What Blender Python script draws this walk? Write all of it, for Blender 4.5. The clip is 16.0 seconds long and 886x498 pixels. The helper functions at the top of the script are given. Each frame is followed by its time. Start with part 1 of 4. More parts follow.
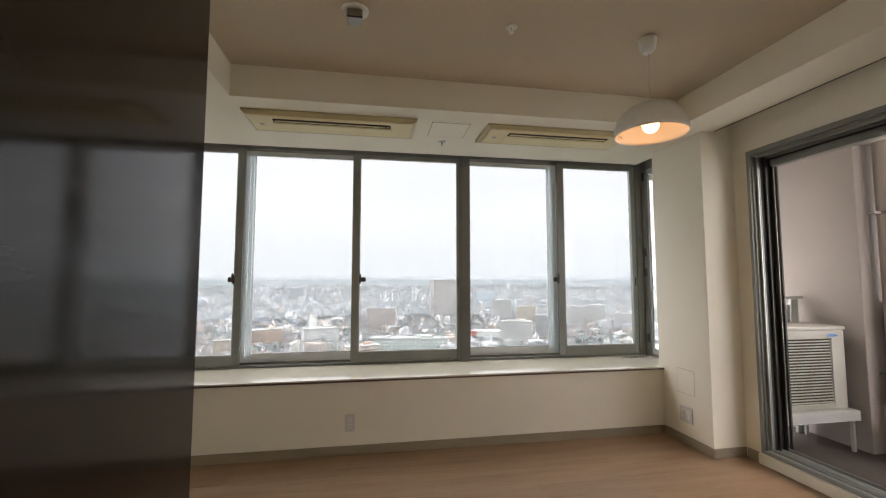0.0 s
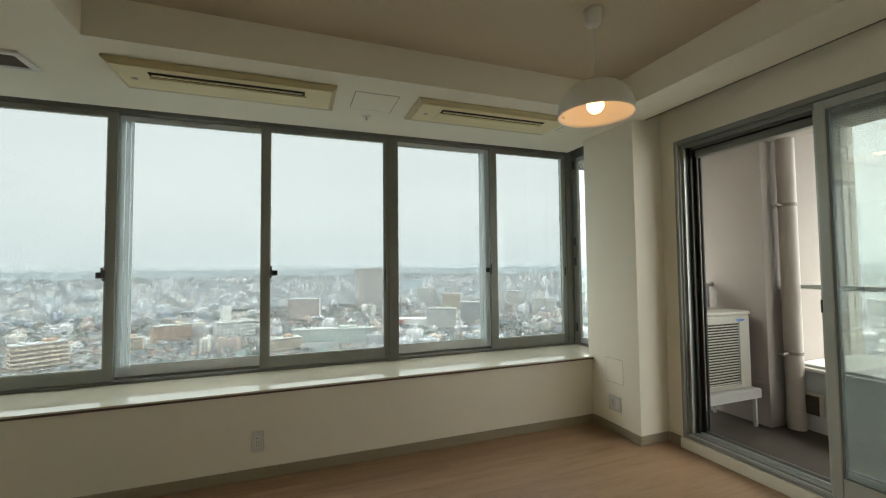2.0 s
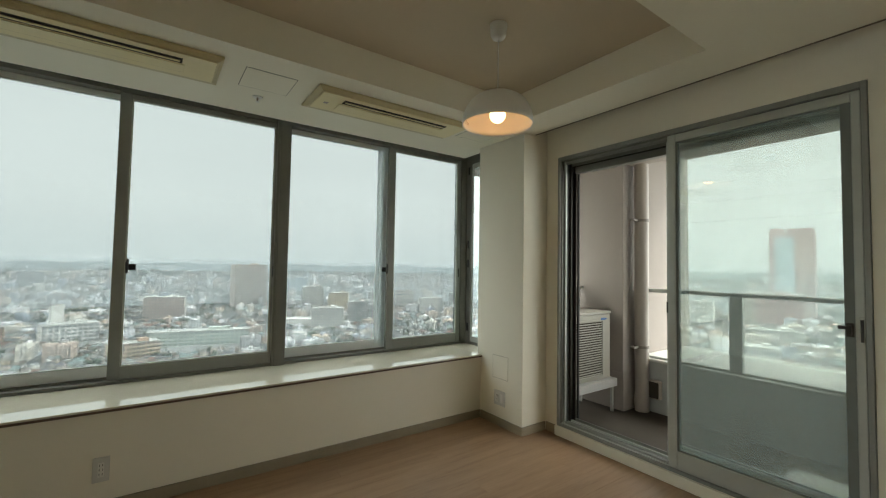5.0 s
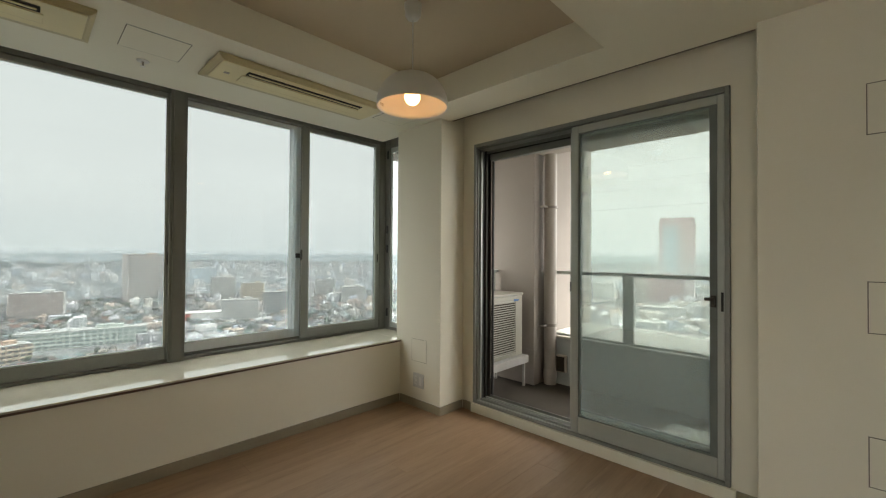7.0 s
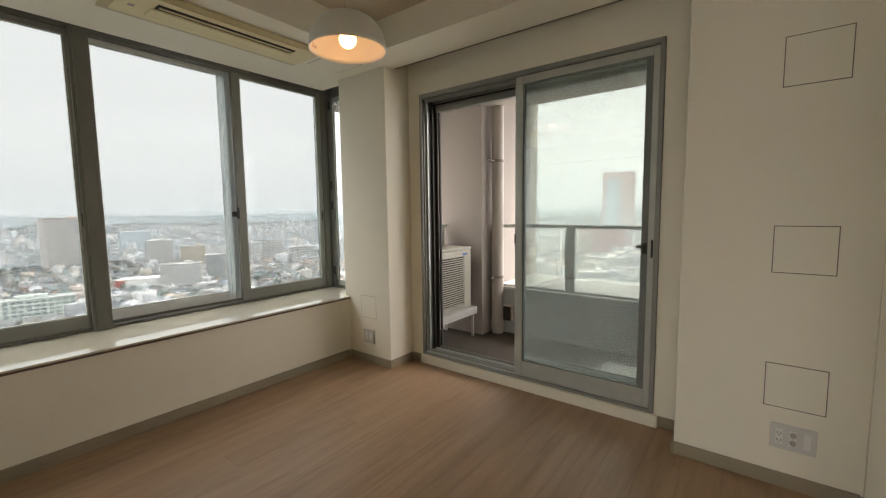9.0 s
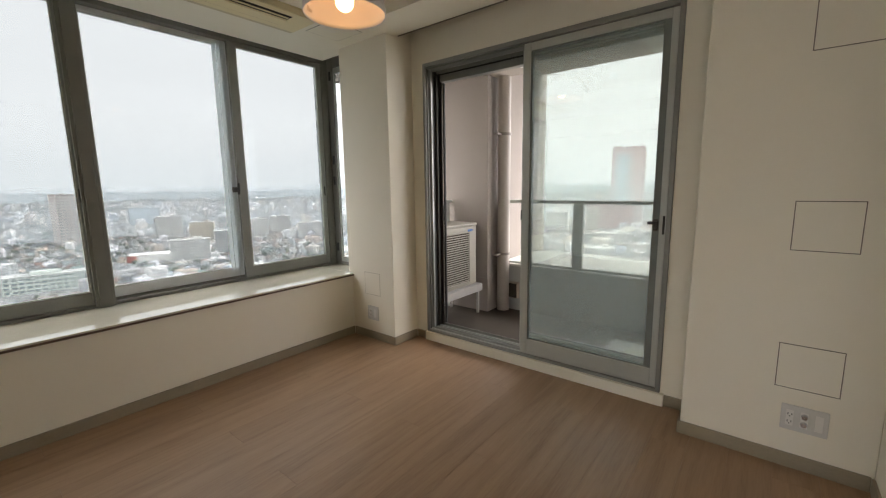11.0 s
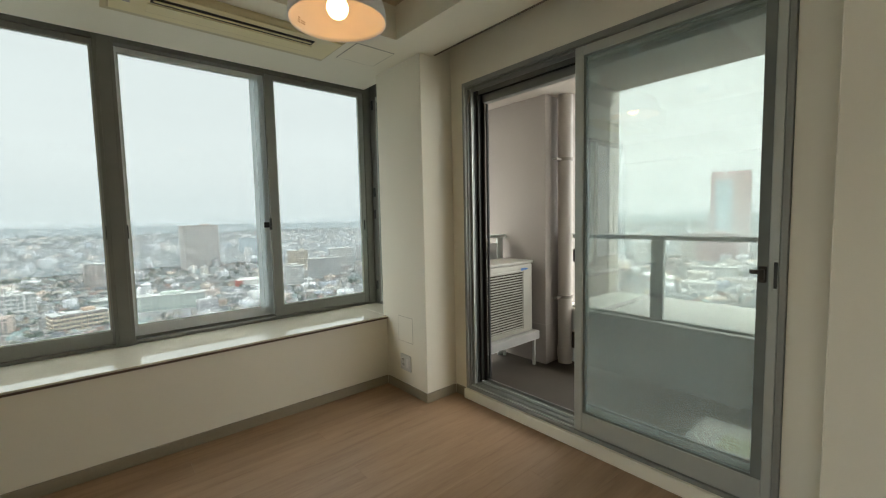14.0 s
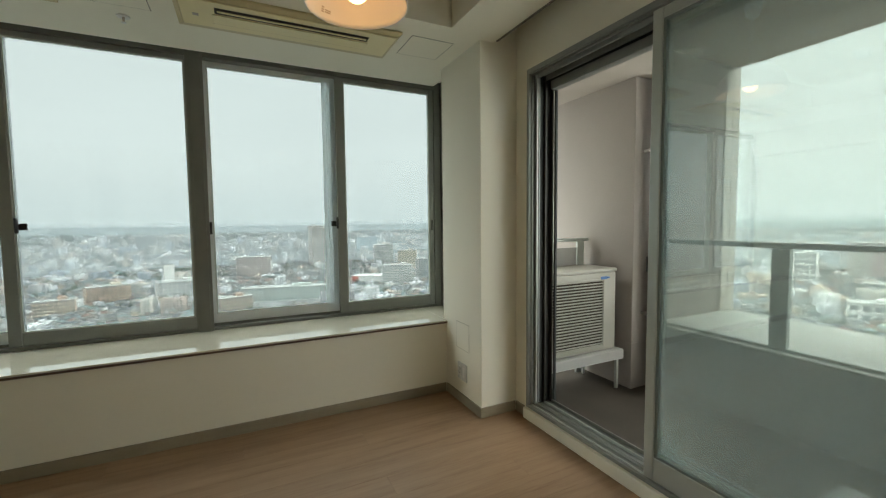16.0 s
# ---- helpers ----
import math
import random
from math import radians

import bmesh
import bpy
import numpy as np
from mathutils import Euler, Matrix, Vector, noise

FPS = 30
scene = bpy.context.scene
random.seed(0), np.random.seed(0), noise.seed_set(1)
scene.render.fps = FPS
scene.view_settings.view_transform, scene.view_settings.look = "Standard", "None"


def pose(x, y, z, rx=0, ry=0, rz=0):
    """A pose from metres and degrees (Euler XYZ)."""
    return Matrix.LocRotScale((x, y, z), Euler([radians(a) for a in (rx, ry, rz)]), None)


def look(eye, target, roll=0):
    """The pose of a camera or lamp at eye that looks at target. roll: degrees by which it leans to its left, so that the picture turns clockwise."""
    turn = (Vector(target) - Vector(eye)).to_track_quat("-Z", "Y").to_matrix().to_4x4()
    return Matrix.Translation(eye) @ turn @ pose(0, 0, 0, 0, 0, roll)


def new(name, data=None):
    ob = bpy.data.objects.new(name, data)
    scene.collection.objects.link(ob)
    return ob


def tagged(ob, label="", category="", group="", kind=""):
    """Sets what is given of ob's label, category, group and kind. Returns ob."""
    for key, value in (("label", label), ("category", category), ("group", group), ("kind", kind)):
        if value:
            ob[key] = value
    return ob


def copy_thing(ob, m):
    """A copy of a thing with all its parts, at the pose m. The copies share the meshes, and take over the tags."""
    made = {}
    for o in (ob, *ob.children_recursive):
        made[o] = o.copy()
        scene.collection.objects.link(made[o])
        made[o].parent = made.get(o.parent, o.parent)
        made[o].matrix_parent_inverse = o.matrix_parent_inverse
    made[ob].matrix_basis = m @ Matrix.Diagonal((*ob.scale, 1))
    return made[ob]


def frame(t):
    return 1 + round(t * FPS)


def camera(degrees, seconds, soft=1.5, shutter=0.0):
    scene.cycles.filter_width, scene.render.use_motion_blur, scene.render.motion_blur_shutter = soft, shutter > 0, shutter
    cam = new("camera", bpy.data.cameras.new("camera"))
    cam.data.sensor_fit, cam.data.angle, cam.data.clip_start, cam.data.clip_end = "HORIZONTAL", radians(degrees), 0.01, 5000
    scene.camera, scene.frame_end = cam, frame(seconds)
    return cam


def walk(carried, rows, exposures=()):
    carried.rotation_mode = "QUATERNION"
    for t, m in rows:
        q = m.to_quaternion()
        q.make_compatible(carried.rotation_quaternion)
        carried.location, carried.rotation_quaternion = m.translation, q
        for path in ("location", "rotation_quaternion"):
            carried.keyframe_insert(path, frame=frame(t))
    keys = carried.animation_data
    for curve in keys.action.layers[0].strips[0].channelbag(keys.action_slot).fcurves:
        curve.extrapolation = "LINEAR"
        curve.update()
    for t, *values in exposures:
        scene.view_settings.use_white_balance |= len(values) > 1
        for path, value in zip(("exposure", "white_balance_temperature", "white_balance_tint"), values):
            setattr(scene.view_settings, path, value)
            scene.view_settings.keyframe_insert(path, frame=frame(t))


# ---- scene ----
cam = camera(94.5, 16.0, soft=1.2)

PATH = [
    (0, (0.083, -0.044, 1.201), (0.414, 1.923, 1.344), 0.0),
    (0.5, (0.077, 0.051, 1.238), (0.499, 2.003, 1.333), -0.6),
    (1, (0.125, 0.159, 1.22), (0.611, 2.096, 1.311), -0.6),
    (1.5, (0.136, 0.219, 1.212), (0.711, 2.132, 1.305), -0.6),
    (2, (0.133, 0.242, 1.225), (0.812, 2.121, 1.31), -0.6),
    (2.5, (0.12, 0.27, 1.231), (0.903, 2.109, 1.318), -0.4),
    (3, (0.108, 0.293, 1.226), (0.981, 2.09, 1.318), -0.3),
    (3.5, (0.103, 0.303, 1.234), (1.048, 2.064, 1.325), -0.1),
    (4, (0.098, 0.303, 1.234), (1.109, 2.026, 1.324), 0.3),
    (6.5, (0.133, 0.294, 1.213), (1.498, 1.755, 1.263), 0.8),
    (7, (0.141, 0.283, 1.21), (1.575, 1.677, 1.236), 0.4),
    (7.5, (0.157, 0.275, 1.206), (1.645, 1.612, 1.197), 0.2),
    (8, (0.165, 0.271, 1.21), (1.693, 1.559, 1.147), -0.2),
    (8.5, (0.17, 0.269, 1.206), (1.727, 1.518, 1.082), -0.5),
    (9, (0.18, 0.265, 1.196), (1.758, 1.48, 1.011), -0.7),
    (11.5, (0.291, 0.293, 1.193), (1.816, 1.547, 0.87), -1.4),
    (12, (0.428, 0.272, 1.195), (1.903, 1.589, 0.9), -1.3),
    (12.5, (0.482, 0.286, 1.191), (1.925, 1.645, 0.928), -1.0),
    (13, (0.583, 0.311, 1.206), (1.983, 1.721, 0.977), -1.0),
    (13.5, (0.676, 0.348, 1.202), (2.034, 1.805, 1.023), -1.0),
    (14, (0.732, 0.376, 1.211), (2.028, 1.892, 1.062), -1.2),
    (14.5, (0.813, 0.379, 1.188), (2.016, 1.974, 1.075), -1.1),
    (15, (0.931, 0.367, 1.206), (2.013, 2.045, 1.087), -0.9),
    (15.5, (1.021, 0.351, 1.212), (1.986, 2.097, 1.077), -0.9),
    (16, (1.08, 0.363, 1.191), (1.953, 2.158, 1.062), -0.6),
]
EXPOSURES = [
    (0.0, 0.34, 6950, 21), (0.5, 0.31, 6950, 21), (1.0, 0.27, 6950, 16), (1.5, 0.14, 6950, 8), (2.0, 0.03, 6850, 6), (3.5, -0.13, 6750, 4), (4.0, -0.13, 6750, 4), (6.5, -0.08, 7050, 6), (7.0, -0.05, 7070, 9),
    (8.0, 0.04, 7120, 15), (9.0, 0.12, 7180, 16), (11.5, 0.12, 6880, 18), (12.5, 0.08, 6850, 11), (13.5, 0.09, 6790, 8), (14.5, 0.05, 6830, 6), (15.0, 0.01, 6780, 4), (16.0, -0.05, 6730, 2),
]
walk(cam, [(t, look(eye, target, roll)) for t, eye, target, roll in PATH], EXPOSURES)

# ---- world, sun, exposure ----
world = bpy.data.worlds.new("overcast_world")
scene.world = world
world.use_nodes = True
wn, wl = world.node_tree.nodes, world.node_tree.links
wn.clear()
sky = wn.new("ShaderNodeTexSky")
sky.sky_type = "NISHITA"
sky.sun_disc = False
sky.sun_elevation = radians(48)
sky.sun_rotation = radians(150)
sky.air_density, sky.dust_density = 1.0, 4.0
soft_sky = wn.new("ShaderNodeHueSaturation")
soft_sky.inputs["Saturation"].default_value = 0.12
cloud = wn.new("ShaderNodeMix")
cloud.data_type = "RGBA"
cloud.inputs[0].default_value = 0.92
cloud.inputs[7].default_value = (29.0, 30.3, 30.8, 1)
w_tex = wn.new("ShaderNodeTexNoise")
w_tex.inputs["Scale"].default_value = 1.7
w_tex.inputs["Detail"].default_value = 5
w_map = wn.new("ShaderNodeMapping")
w_map.inputs["Scale"].default_value = (1, 1, 3.5)
w_co = wn.new("ShaderNodeTexCoord")
w_ramp = wn.new("ShaderNodeMapRange")
w_ramp.inputs["From Min"].default_value, w_ramp.inputs["From Max"].default_value = 0.3, 0.7
w_ramp.inputs["To Min"].default_value, w_ramp.inputs["To Max"].default_value = 0.95, 1.03
w_mul = wn.new("ShaderNodeMix")
w_mul.data_type, w_mul.blend_type = "RGBA", "MULTIPLY"
w_mul.inputs[0].default_value = 1
bg = wn.new("ShaderNodeBackground")
bg.inputs["Strength"].default_value = 0.15
wo = wn.new("ShaderNodeOutputWorld")
wl.new(sky.outputs[0], soft_sky.inputs["Color"])
wl.new(soft_sky.outputs[0], cloud.inputs[6])
wl.new(w_co.outputs["Generated"], w_map.inputs[0])
wl.new(w_map.outputs[0], w_tex.inputs["Vector"])
wl.new(w_tex.outputs[0], w_ramp.inputs[0])
wl.new(cloud.outputs[2], w_mul.inputs[6])
wl.new(w_ramp.outputs[0], w_mul.inputs[7])
# an overcast sky is about two to three times as bright overhead as at the horizon
w_sep, w_up, w_grad = wn.new("ShaderNodeSeparateXYZ"), wn.new("ShaderNodeMapRange"), wn.new("ShaderNodeVectorMath")
w_up.inputs["From Min"].default_value, w_up.inputs["From Max"].default_value = 0.30, 1.0
w_up.inputs["To Min"].default_value, w_up.inputs["To Max"].default_value = 1.0, 3.2
w_grad.operation = "SCALE"
wl.new(w_co.outputs["Generated"], w_sep.inputs[0])
wl.new(w_sep.outputs["Z"], w_up.inputs[0])
wl.new(w_mul.outputs[2], w_grad.inputs[0])
wl.new(w_up.outputs[0], w_grad.inputs["Scale"])
wl.new(w_grad.outputs[0], bg.inputs["Color"])
wl.new(bg.outputs[0], wo.inputs[0])

sun_data = bpy.data.lights.new("sun", "SUN")
sun_data.energy, sun_data.angle, sun_data.color = 1.45, radians(25), (1, 0.97, 0.92)
sun = new("sun", sun_data)
sun.matrix_world = pose(0, 0, 30, 42, 0, 30)


# ---- materials ----
def shader(name, color, rough=0.6, metal=0.0, spec=0.5, var=0.06, scale=3.0, grain=0.0, grain_scale=200.0,
           bump=0.0, bump_scale=300.0, bump_dist=0.002, per_object=0.0, island=0.0, rough_var=0.0, stretch=(1, 1, 1), coat=0.0):
    m = bpy.data.materials.new(name)
    m.use_nodes = True
    n, l = m.node_tree.nodes, m.node_tree.links
    p = n["Principled BSDF"]
    p.inputs["Metallic"].default_value = metal
    p.inputs["Specular IOR Level"].default_value = spec
    p.inputs["Roughness"].default_value = rough
    p.inputs["Coat Weight"].default_value = coat
    co = n.new("ShaderNodeTexCoord")
    mp = n.new("ShaderNodeMapping")
    mp.inputs["Scale"].default_value = stretch
    l.new(co.outputs["Object"], mp.inputs[0])
    t = n.new("ShaderNodeTexNoise")
    t.inputs["Scale"].default_value, t.inputs["Detail"].default_value = scale, 4
    l.new(mp.outputs[0], t.inputs["Vector"])
    value = n.new("ShaderNodeMapRange")
    value.inputs["From Min"].default_value, value.inputs["From Max"].default_value = 0.3, 0.7
    value.inputs["To Min"].default_value, value.inputs["To Max"].default_value = 1 - var, 1 + var
    l.new(t.outputs[0], value.inputs[0])
    out = value.outputs[0]
    if grain:
        t2 = n.new("ShaderNodeTexNoise")
        t2.inputs["Scale"].default_value, t2.inputs["Detail"].default_value = grain_scale, 3
        l.new(mp.outputs[0], t2.inputs["Vector"])
        g = n.new("ShaderNodeMapRange")
        g.inputs["From Min"].default_value, g.inputs["From Max"].default_value = 0.3, 0.7
        g.inputs["To Min"].default_value, g.inputs["To Max"].default_value = 1 - grain, 1 + grain
        l.new(t2.outputs[0], g.inputs[0])
        mul = n.new("ShaderNodeMath")
        mul.operation = "MULTIPLY"
        l.new(out, mul.inputs[0]), l.new(g.outputs[0], mul.inputs[1])
        out = mul.outputs[0]
    if per_object or island:
        src = n.new("ShaderNodeObjectInfo").outputs["Random"] if per_object else n.new("ShaderNodeNewGeometry").outputs["Random Per Island"]
        amount = per_object or island
        g = n.new("ShaderNodeMapRange")
        g.inputs["To Min"].default_value, g.inputs["To Max"].default_value = 1 - amount, 1 + amount
        l.new(src, g.inputs[0])
        mul = n.new("ShaderNodeMath")
        mul.operation = "MULTIPLY"
        l.new(out, mul.inputs[0]), l.new(g.outputs[0], mul.inputs[1])
        out = mul.outputs[0]
    vec = n.new("ShaderNodeVectorMath")
    vec.operation = "SCALE"
    vec.inputs[0].default_value = color[:3]
    l.new(out, vec.inputs["Scale"])
    l.new(vec.outputs[0], p.inputs["Base Color"])
    if rough_var:
        g = n.new("ShaderNodeMapRange")
        g.inputs["From Min"].default_value, g.inputs["From Max"].default_value = 0.3, 0.7
        g.inputs["To Min"].default_value, g.inputs["To Max"].default_value = rough - rough_var, rough + rough_var
        l.new(t.outputs[0], g.inputs[0])
        l.new(g.outputs[0], p.inputs["Roughness"])
    if bump:
        t3 = n.new("ShaderNodeTexNoise")
        t3.inputs["Scale"].default_value, t3.inputs["Detail"].default_value = bump_scale, 2
        l.new(mp.outputs[0], t3.inputs["Vector"])
        b = n.new("ShaderNodeBump")
        b.inputs["Strength"].default_value, b.inputs["Distance"].default_value = bump, bump_dist
        l.new(t3.outputs[0], b.inputs["Height"])
        l.new(b.outputs[0], p.inputs["Normal"])
    return m


def glass(name, tint, gloss=1.0, milk=0.0):
    """Pane: a see-through tint that dims the view, a Fresnel mirror, and a trace of dust."""
    m = bpy.data.materials.new(name)
    m.use_nodes = True
    n, l = m.node_tree.nodes, m.node_tree.links
    n.clear()
    tr, gl, mix, fr, out = (n.new(k) for k in ("ShaderNodeBsdfTransparent", "ShaderNodeBsdfGlossy", "ShaderNodeMixShader", "ShaderNodeFresnel", "ShaderNodeOutputMaterial"))
    tr.inputs[0].default_value = (*tint, 1)
    gl.inputs["Roughness"].default_value = 0.0
    gl.inputs["Color"].default_value = (0.95, 1.0, 0.98, 1)
    fr.inputs["IOR"].default_value = 1.45
    mul = n.new("ShaderNodeMath")
    mul.operation = "MULTIPLY"
    mul.inputs[1].default_value = gloss
    l.new(fr.outputs[0], mul.inputs[0])
    l.new(mul.outputs[0], mix.inputs[0]), l.new(tr.outputs[0], mix.inputs[1]), l.new(gl.outputs[0], mix.inputs[2])
    last = mix
    if milk:
        df, mix2 = n.new("ShaderNodeMixShader"), n.new("ShaderNodeMixShader")
        for i, kind in ((1, "ShaderNodeBsdfDiffuse"), (2, "ShaderNodeBsdfTranslucent")):
            film = n.new(kind)
            film.inputs[0].default_value = (0.74, 0.85, 0.82, 1)
            l.new(film.outputs[0], df.inputs[i])
        df.inputs[0].default_value = 0.6
        co, t, r = n.new("ShaderNodeTexCoord"), n.new("ShaderNodeTexNoise"), n.new("ShaderNodeMapRange")
        t.inputs["Scale"].default_value, t.inputs["Detail"].default_value = 5.0, 5
        r.inputs["From Min"].default_value, r.inputs["From Max"].default_value = 0.3, 0.75
        r.inputs["To Min"].default_value, r.inputs["To Max"].default_value = milk * 0.8, milk
        l.new(co.outputs["Object"], t.inputs["Vector"]), l.new(t.outputs[0], r.inputs[0]), l.new(r.outputs[0], mix2.inputs[0])
        l.new(mix.outputs[0], mix2.inputs[1]), l.new(df.outputs[0], mix2.inputs[2])
        last = mix2
    l.new(last.outputs[0], out.inputs[0])
    return m


def glow(name, color, strength):
    m = bpy.data.materials.new(name)
    m.use_nodes = True
    p = m.node_tree.nodes["Principled BSDF"]
    p.inputs["Base Color"].default_value = (*color, 1)
    p.inputs["Emission Color"].default_value = (*color, 1)
    p.inputs["Emission Strength"].default_value = strength
    return m


def wood_floor(name):
    """Matt printed wood: grain stretched along x, tone shifting from board to board."""
    m = bpy.data.materials.new(name)
    m.use_nodes = True
    n, l = m.node_tree.nodes, m.node_tree.links
    p = n["Principled BSDF"]
    co, mp, info, add = n.new("ShaderNodeTexCoord"), n.new("ShaderNodeMapping"), n.new("ShaderNodeObjectInfo"), n.new("ShaderNodeVectorMath")
    shift = n.new("ShaderNodeMath")
    shift.operation, shift.inputs[1].default_value = "MULTIPLY", 37.0
    l.new(info.outputs["Random"], shift.inputs[0])
    add.operation = "ADD"
    l.new(co.outputs["Object"], add.inputs[0]), l.new(shift.outputs[0], add.inputs[1])
    mp.inputs["Scale"].default_value = (0.9, 14, 1)
    l.new(add.outputs[0], mp.inputs[0])
    t = n.new("ShaderNodeTexNoise")
    t.inputs["Scale"].default_value, t.inputs["Detail"].default_value, t.inputs["Distortion"].default_value = 1.6, 7, 0.6
    l.new(mp.outputs[0], t.inputs["Vector"])
    fine = n.new("ShaderNodeTexNoise")
    fine.inputs["Scale"].default_value, fine.inputs["Detail"].default_value = 14, 3
    l.new(mp.outputs[0], fine.inputs["Vector"])
    both = n.new("ShaderNodeMix")
    both.inputs[0].default_value = 0.3
    l.new(t.outputs[0], both.inputs[2]), l.new(fine.outputs[0], both.inputs[3])
    ramp = n.new("ShaderNodeValToRGB")
    e = ramp.color_ramp.elements
    e[0].position, e[0].color = 0.28, (0.245, 0.143, 0.078, 1)
    e[1].position, e[1].color = 0.74, (0.40, 0.262, 0.162, 1)
    mid = e.new(0.5)
    mid.color = (0.335, 0.210, 0.124, 1)
    l.new(both.outputs[0], ramp.inputs[0])
    tone = n.new("ShaderNodeMapRange")
    tone.inputs["To Min"].default_value, tone.inputs["To Max"].default_value = 0.965, 1.035
    l.new(info.outputs["Random"], tone.inputs[0])
    sc = n.new("ShaderNodeVectorMath")
    sc.operation = "SCALE"
    l.new(ramp.outputs[0], sc.inputs[0]), l.new(tone.outputs[0], sc.inputs["Scale"])
    l.new(sc.outputs[0], p.inputs["Base Color"])
    rr = n.new("ShaderNodeMapRange")
    rr.inputs["To Min"].default_value, rr.inputs["To Max"].default_value = 0.36, 0.5
    l.new(t.outputs[0], rr.inputs[0]), l.new(rr.outputs[0], p.inputs["Roughness"])
    b = n.new("ShaderNodeBump")
    b.inputs["Strength"].default_value, b.inputs["Distance"].default_value = 0.08, 0.001
    l.new(fine.outputs[0], b.inputs["Height"]), l.new(b.outputs[0], p.inputs["Normal"])
    return m


WALL = shader("white_wallpaper", (0.86, 0.82, 0.705), 0.75, var=0.02, scale=1.5, bump=0.25, bump_scale=260, bump_dist=0.001, spec=0.25)
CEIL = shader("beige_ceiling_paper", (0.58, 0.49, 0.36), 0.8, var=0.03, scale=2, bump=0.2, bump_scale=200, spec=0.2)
SOFF = shader("soffit_paper", (0.86, 0.82, 0.69), 0.75, var=0.015, scale=1.2, bump=0.25, bump_scale=260, bump_dist=0.001, spec=0.25)
BASE = shader("taupe_baseboard", (0.31, 0.265, 0.19), 0.5, var=0.05, scale=6, grain=0.06, grain_scale=60, stretch=(1, 1, 6))
SILL = shader("cream_stone_sill", (0.72, 0.67, 0.55), 0.035, var=0.03, scale=7, grain=0.03, grain_scale=90, spec=1.0, coat=1.0)
EDGE = shader("brown_edge_tape", (0.12, 0.075, 0.055), 0.35, var=0.08, scale=10)
ALU = shader("grey_aluminium", (0.28, 0.29, 0.272), 0.42, metal=0.35, var=0.04, scale=8, grain=0.03, grain_scale=120)
ALU_L = shader("silver_aluminium", (0.50, 0.53, 0.505), 0.38, metal=0.4, var=0.04, scale=8)
ALU_D = shader("dark_aluminium", (0.20, 0.20, 0.183), 0.45, metal=0.3, var=0.05, scale=8)
# outer sashes: the sky's light on the metal is put into a paler colour
ALU_P = shader("skylit_aluminium", (0.76, 0.79, 0.80), 0.4, metal=0.1, var=0.04, scale=8)
GASKET = shader("black_gasket", (0.035, 0.037, 0.036), 0.6, var=0.1, scale=20)
BLACK = shader("black_plastic", (0.025, 0.025, 0.026), 0.4, var=0.1, scale=20)
# window tints hold down the sky's brightness in view; the side window's is lighter
PANE = glass("window_glass", (0.421, 0.440, 0.445), 0.3)
PANE_S = glass("side_window_glass", (0.62, 0.645, 0.65), 0.3)
PANE_G = glass("green_door_glass", (0.725, 0.75, 0.74), 3.0, milk=0.075)
BRONZE = shader("dark_bronze_aluminium", (0.055, 0.05, 0.042), 0.45, metal=0.3, var=0.08, scale=10)
PLATE = shader("white_socket_plastic", (0.64, 0.63, 0.59), 0.35, var=0.03, scale=9)
FAINT = shader("papered_joint", (0.50, 0.46, 0.37), 0.8, var=0.08, scale=12)
PANE_C = glass("clear_door_glass", (0.695, 0.712, 0.704), 1.1)
NET = bpy.data.materials.new("pale_screen_cloth")
NET.use_nodes = True
_n, _l = NET.node_tree.nodes, NET.node_tree.links
_n.clear()
_d, _t, _m, _o = (_n.new(k) for k in ("ShaderNodeBsdfDiffuse", "ShaderNodeBsdfTranslucent", "ShaderNodeMixShader", "ShaderNodeOutputMaterial"))
_d.inputs[0].default_value = (0.80, 0.82, 0.82, 1)
_t.inputs[0].default_value = (0.78, 0.82, 0.83, 1)
_m.inputs[0].default_value = 0.72
_l.new(_d.outputs[0], _m.inputs[1]), _l.new(_t.outputs[0], _m.inputs[2]), _l.new(_m.outputs[0], _o.inputs[0])
CREAM = shader("yellowed_cream_plastic", (0.78, 0.68, 0.39), 0.45, var=0.03, scale=5)
CREAM_D = shader("dark_cream_plastic", (0.56, 0.47, 0.26), 0.5, var=0.04, scale=5)
# white paint with the balcony's dimness put into its colour
STAND = shader("dimmed_white_paint", (0.40, 0.39, 0.37), 0.5, var=0.06, scale=6)
WHITE = shader("white_plastic", (0.76, 0.745, 0.70), 0.4, var=0.03, scale=9)
SHADE = shader("white_lacquered_shade", (0.82, 0.80, 0.77), 0.35, var=0.02, scale=6)
LINE = shader("shadow_gap", (0.16, 0.14, 0.11), 0.8, var=0.1, scale=12)
CLAMP = shader("dull_steel", (0.20, 0.175, 0.155), 0.4, metal=0.6, var=0.1, scale=30)
SLAT = shader("grey_slat", (0.17, 0.155, 0.13), 0.8, spec=0.2, var=0.06, scale=20)
CHROME = shader("chrome", (0.6, 0.6, 0.6), 0.15, metal=1.0, var=0.03, scale=12)
DARKWOOD = shader("dark_glossy_veneer", (0.021, 0.016, 0.014), 0.09, var=0.25, scale=3, grain=0.18, grain_scale=8, stretch=(1, 1, 14), rough_var=0.02, spec=0.42)
FLOORWOOD = wood_floor("brown_wood_floor")
# balcony stucco, floor, pipe and casing: colours darkened to stand in for dimmer light
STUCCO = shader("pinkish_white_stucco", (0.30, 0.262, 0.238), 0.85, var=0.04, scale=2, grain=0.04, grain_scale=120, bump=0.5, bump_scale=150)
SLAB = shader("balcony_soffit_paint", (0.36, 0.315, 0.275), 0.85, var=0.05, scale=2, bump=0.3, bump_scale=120)
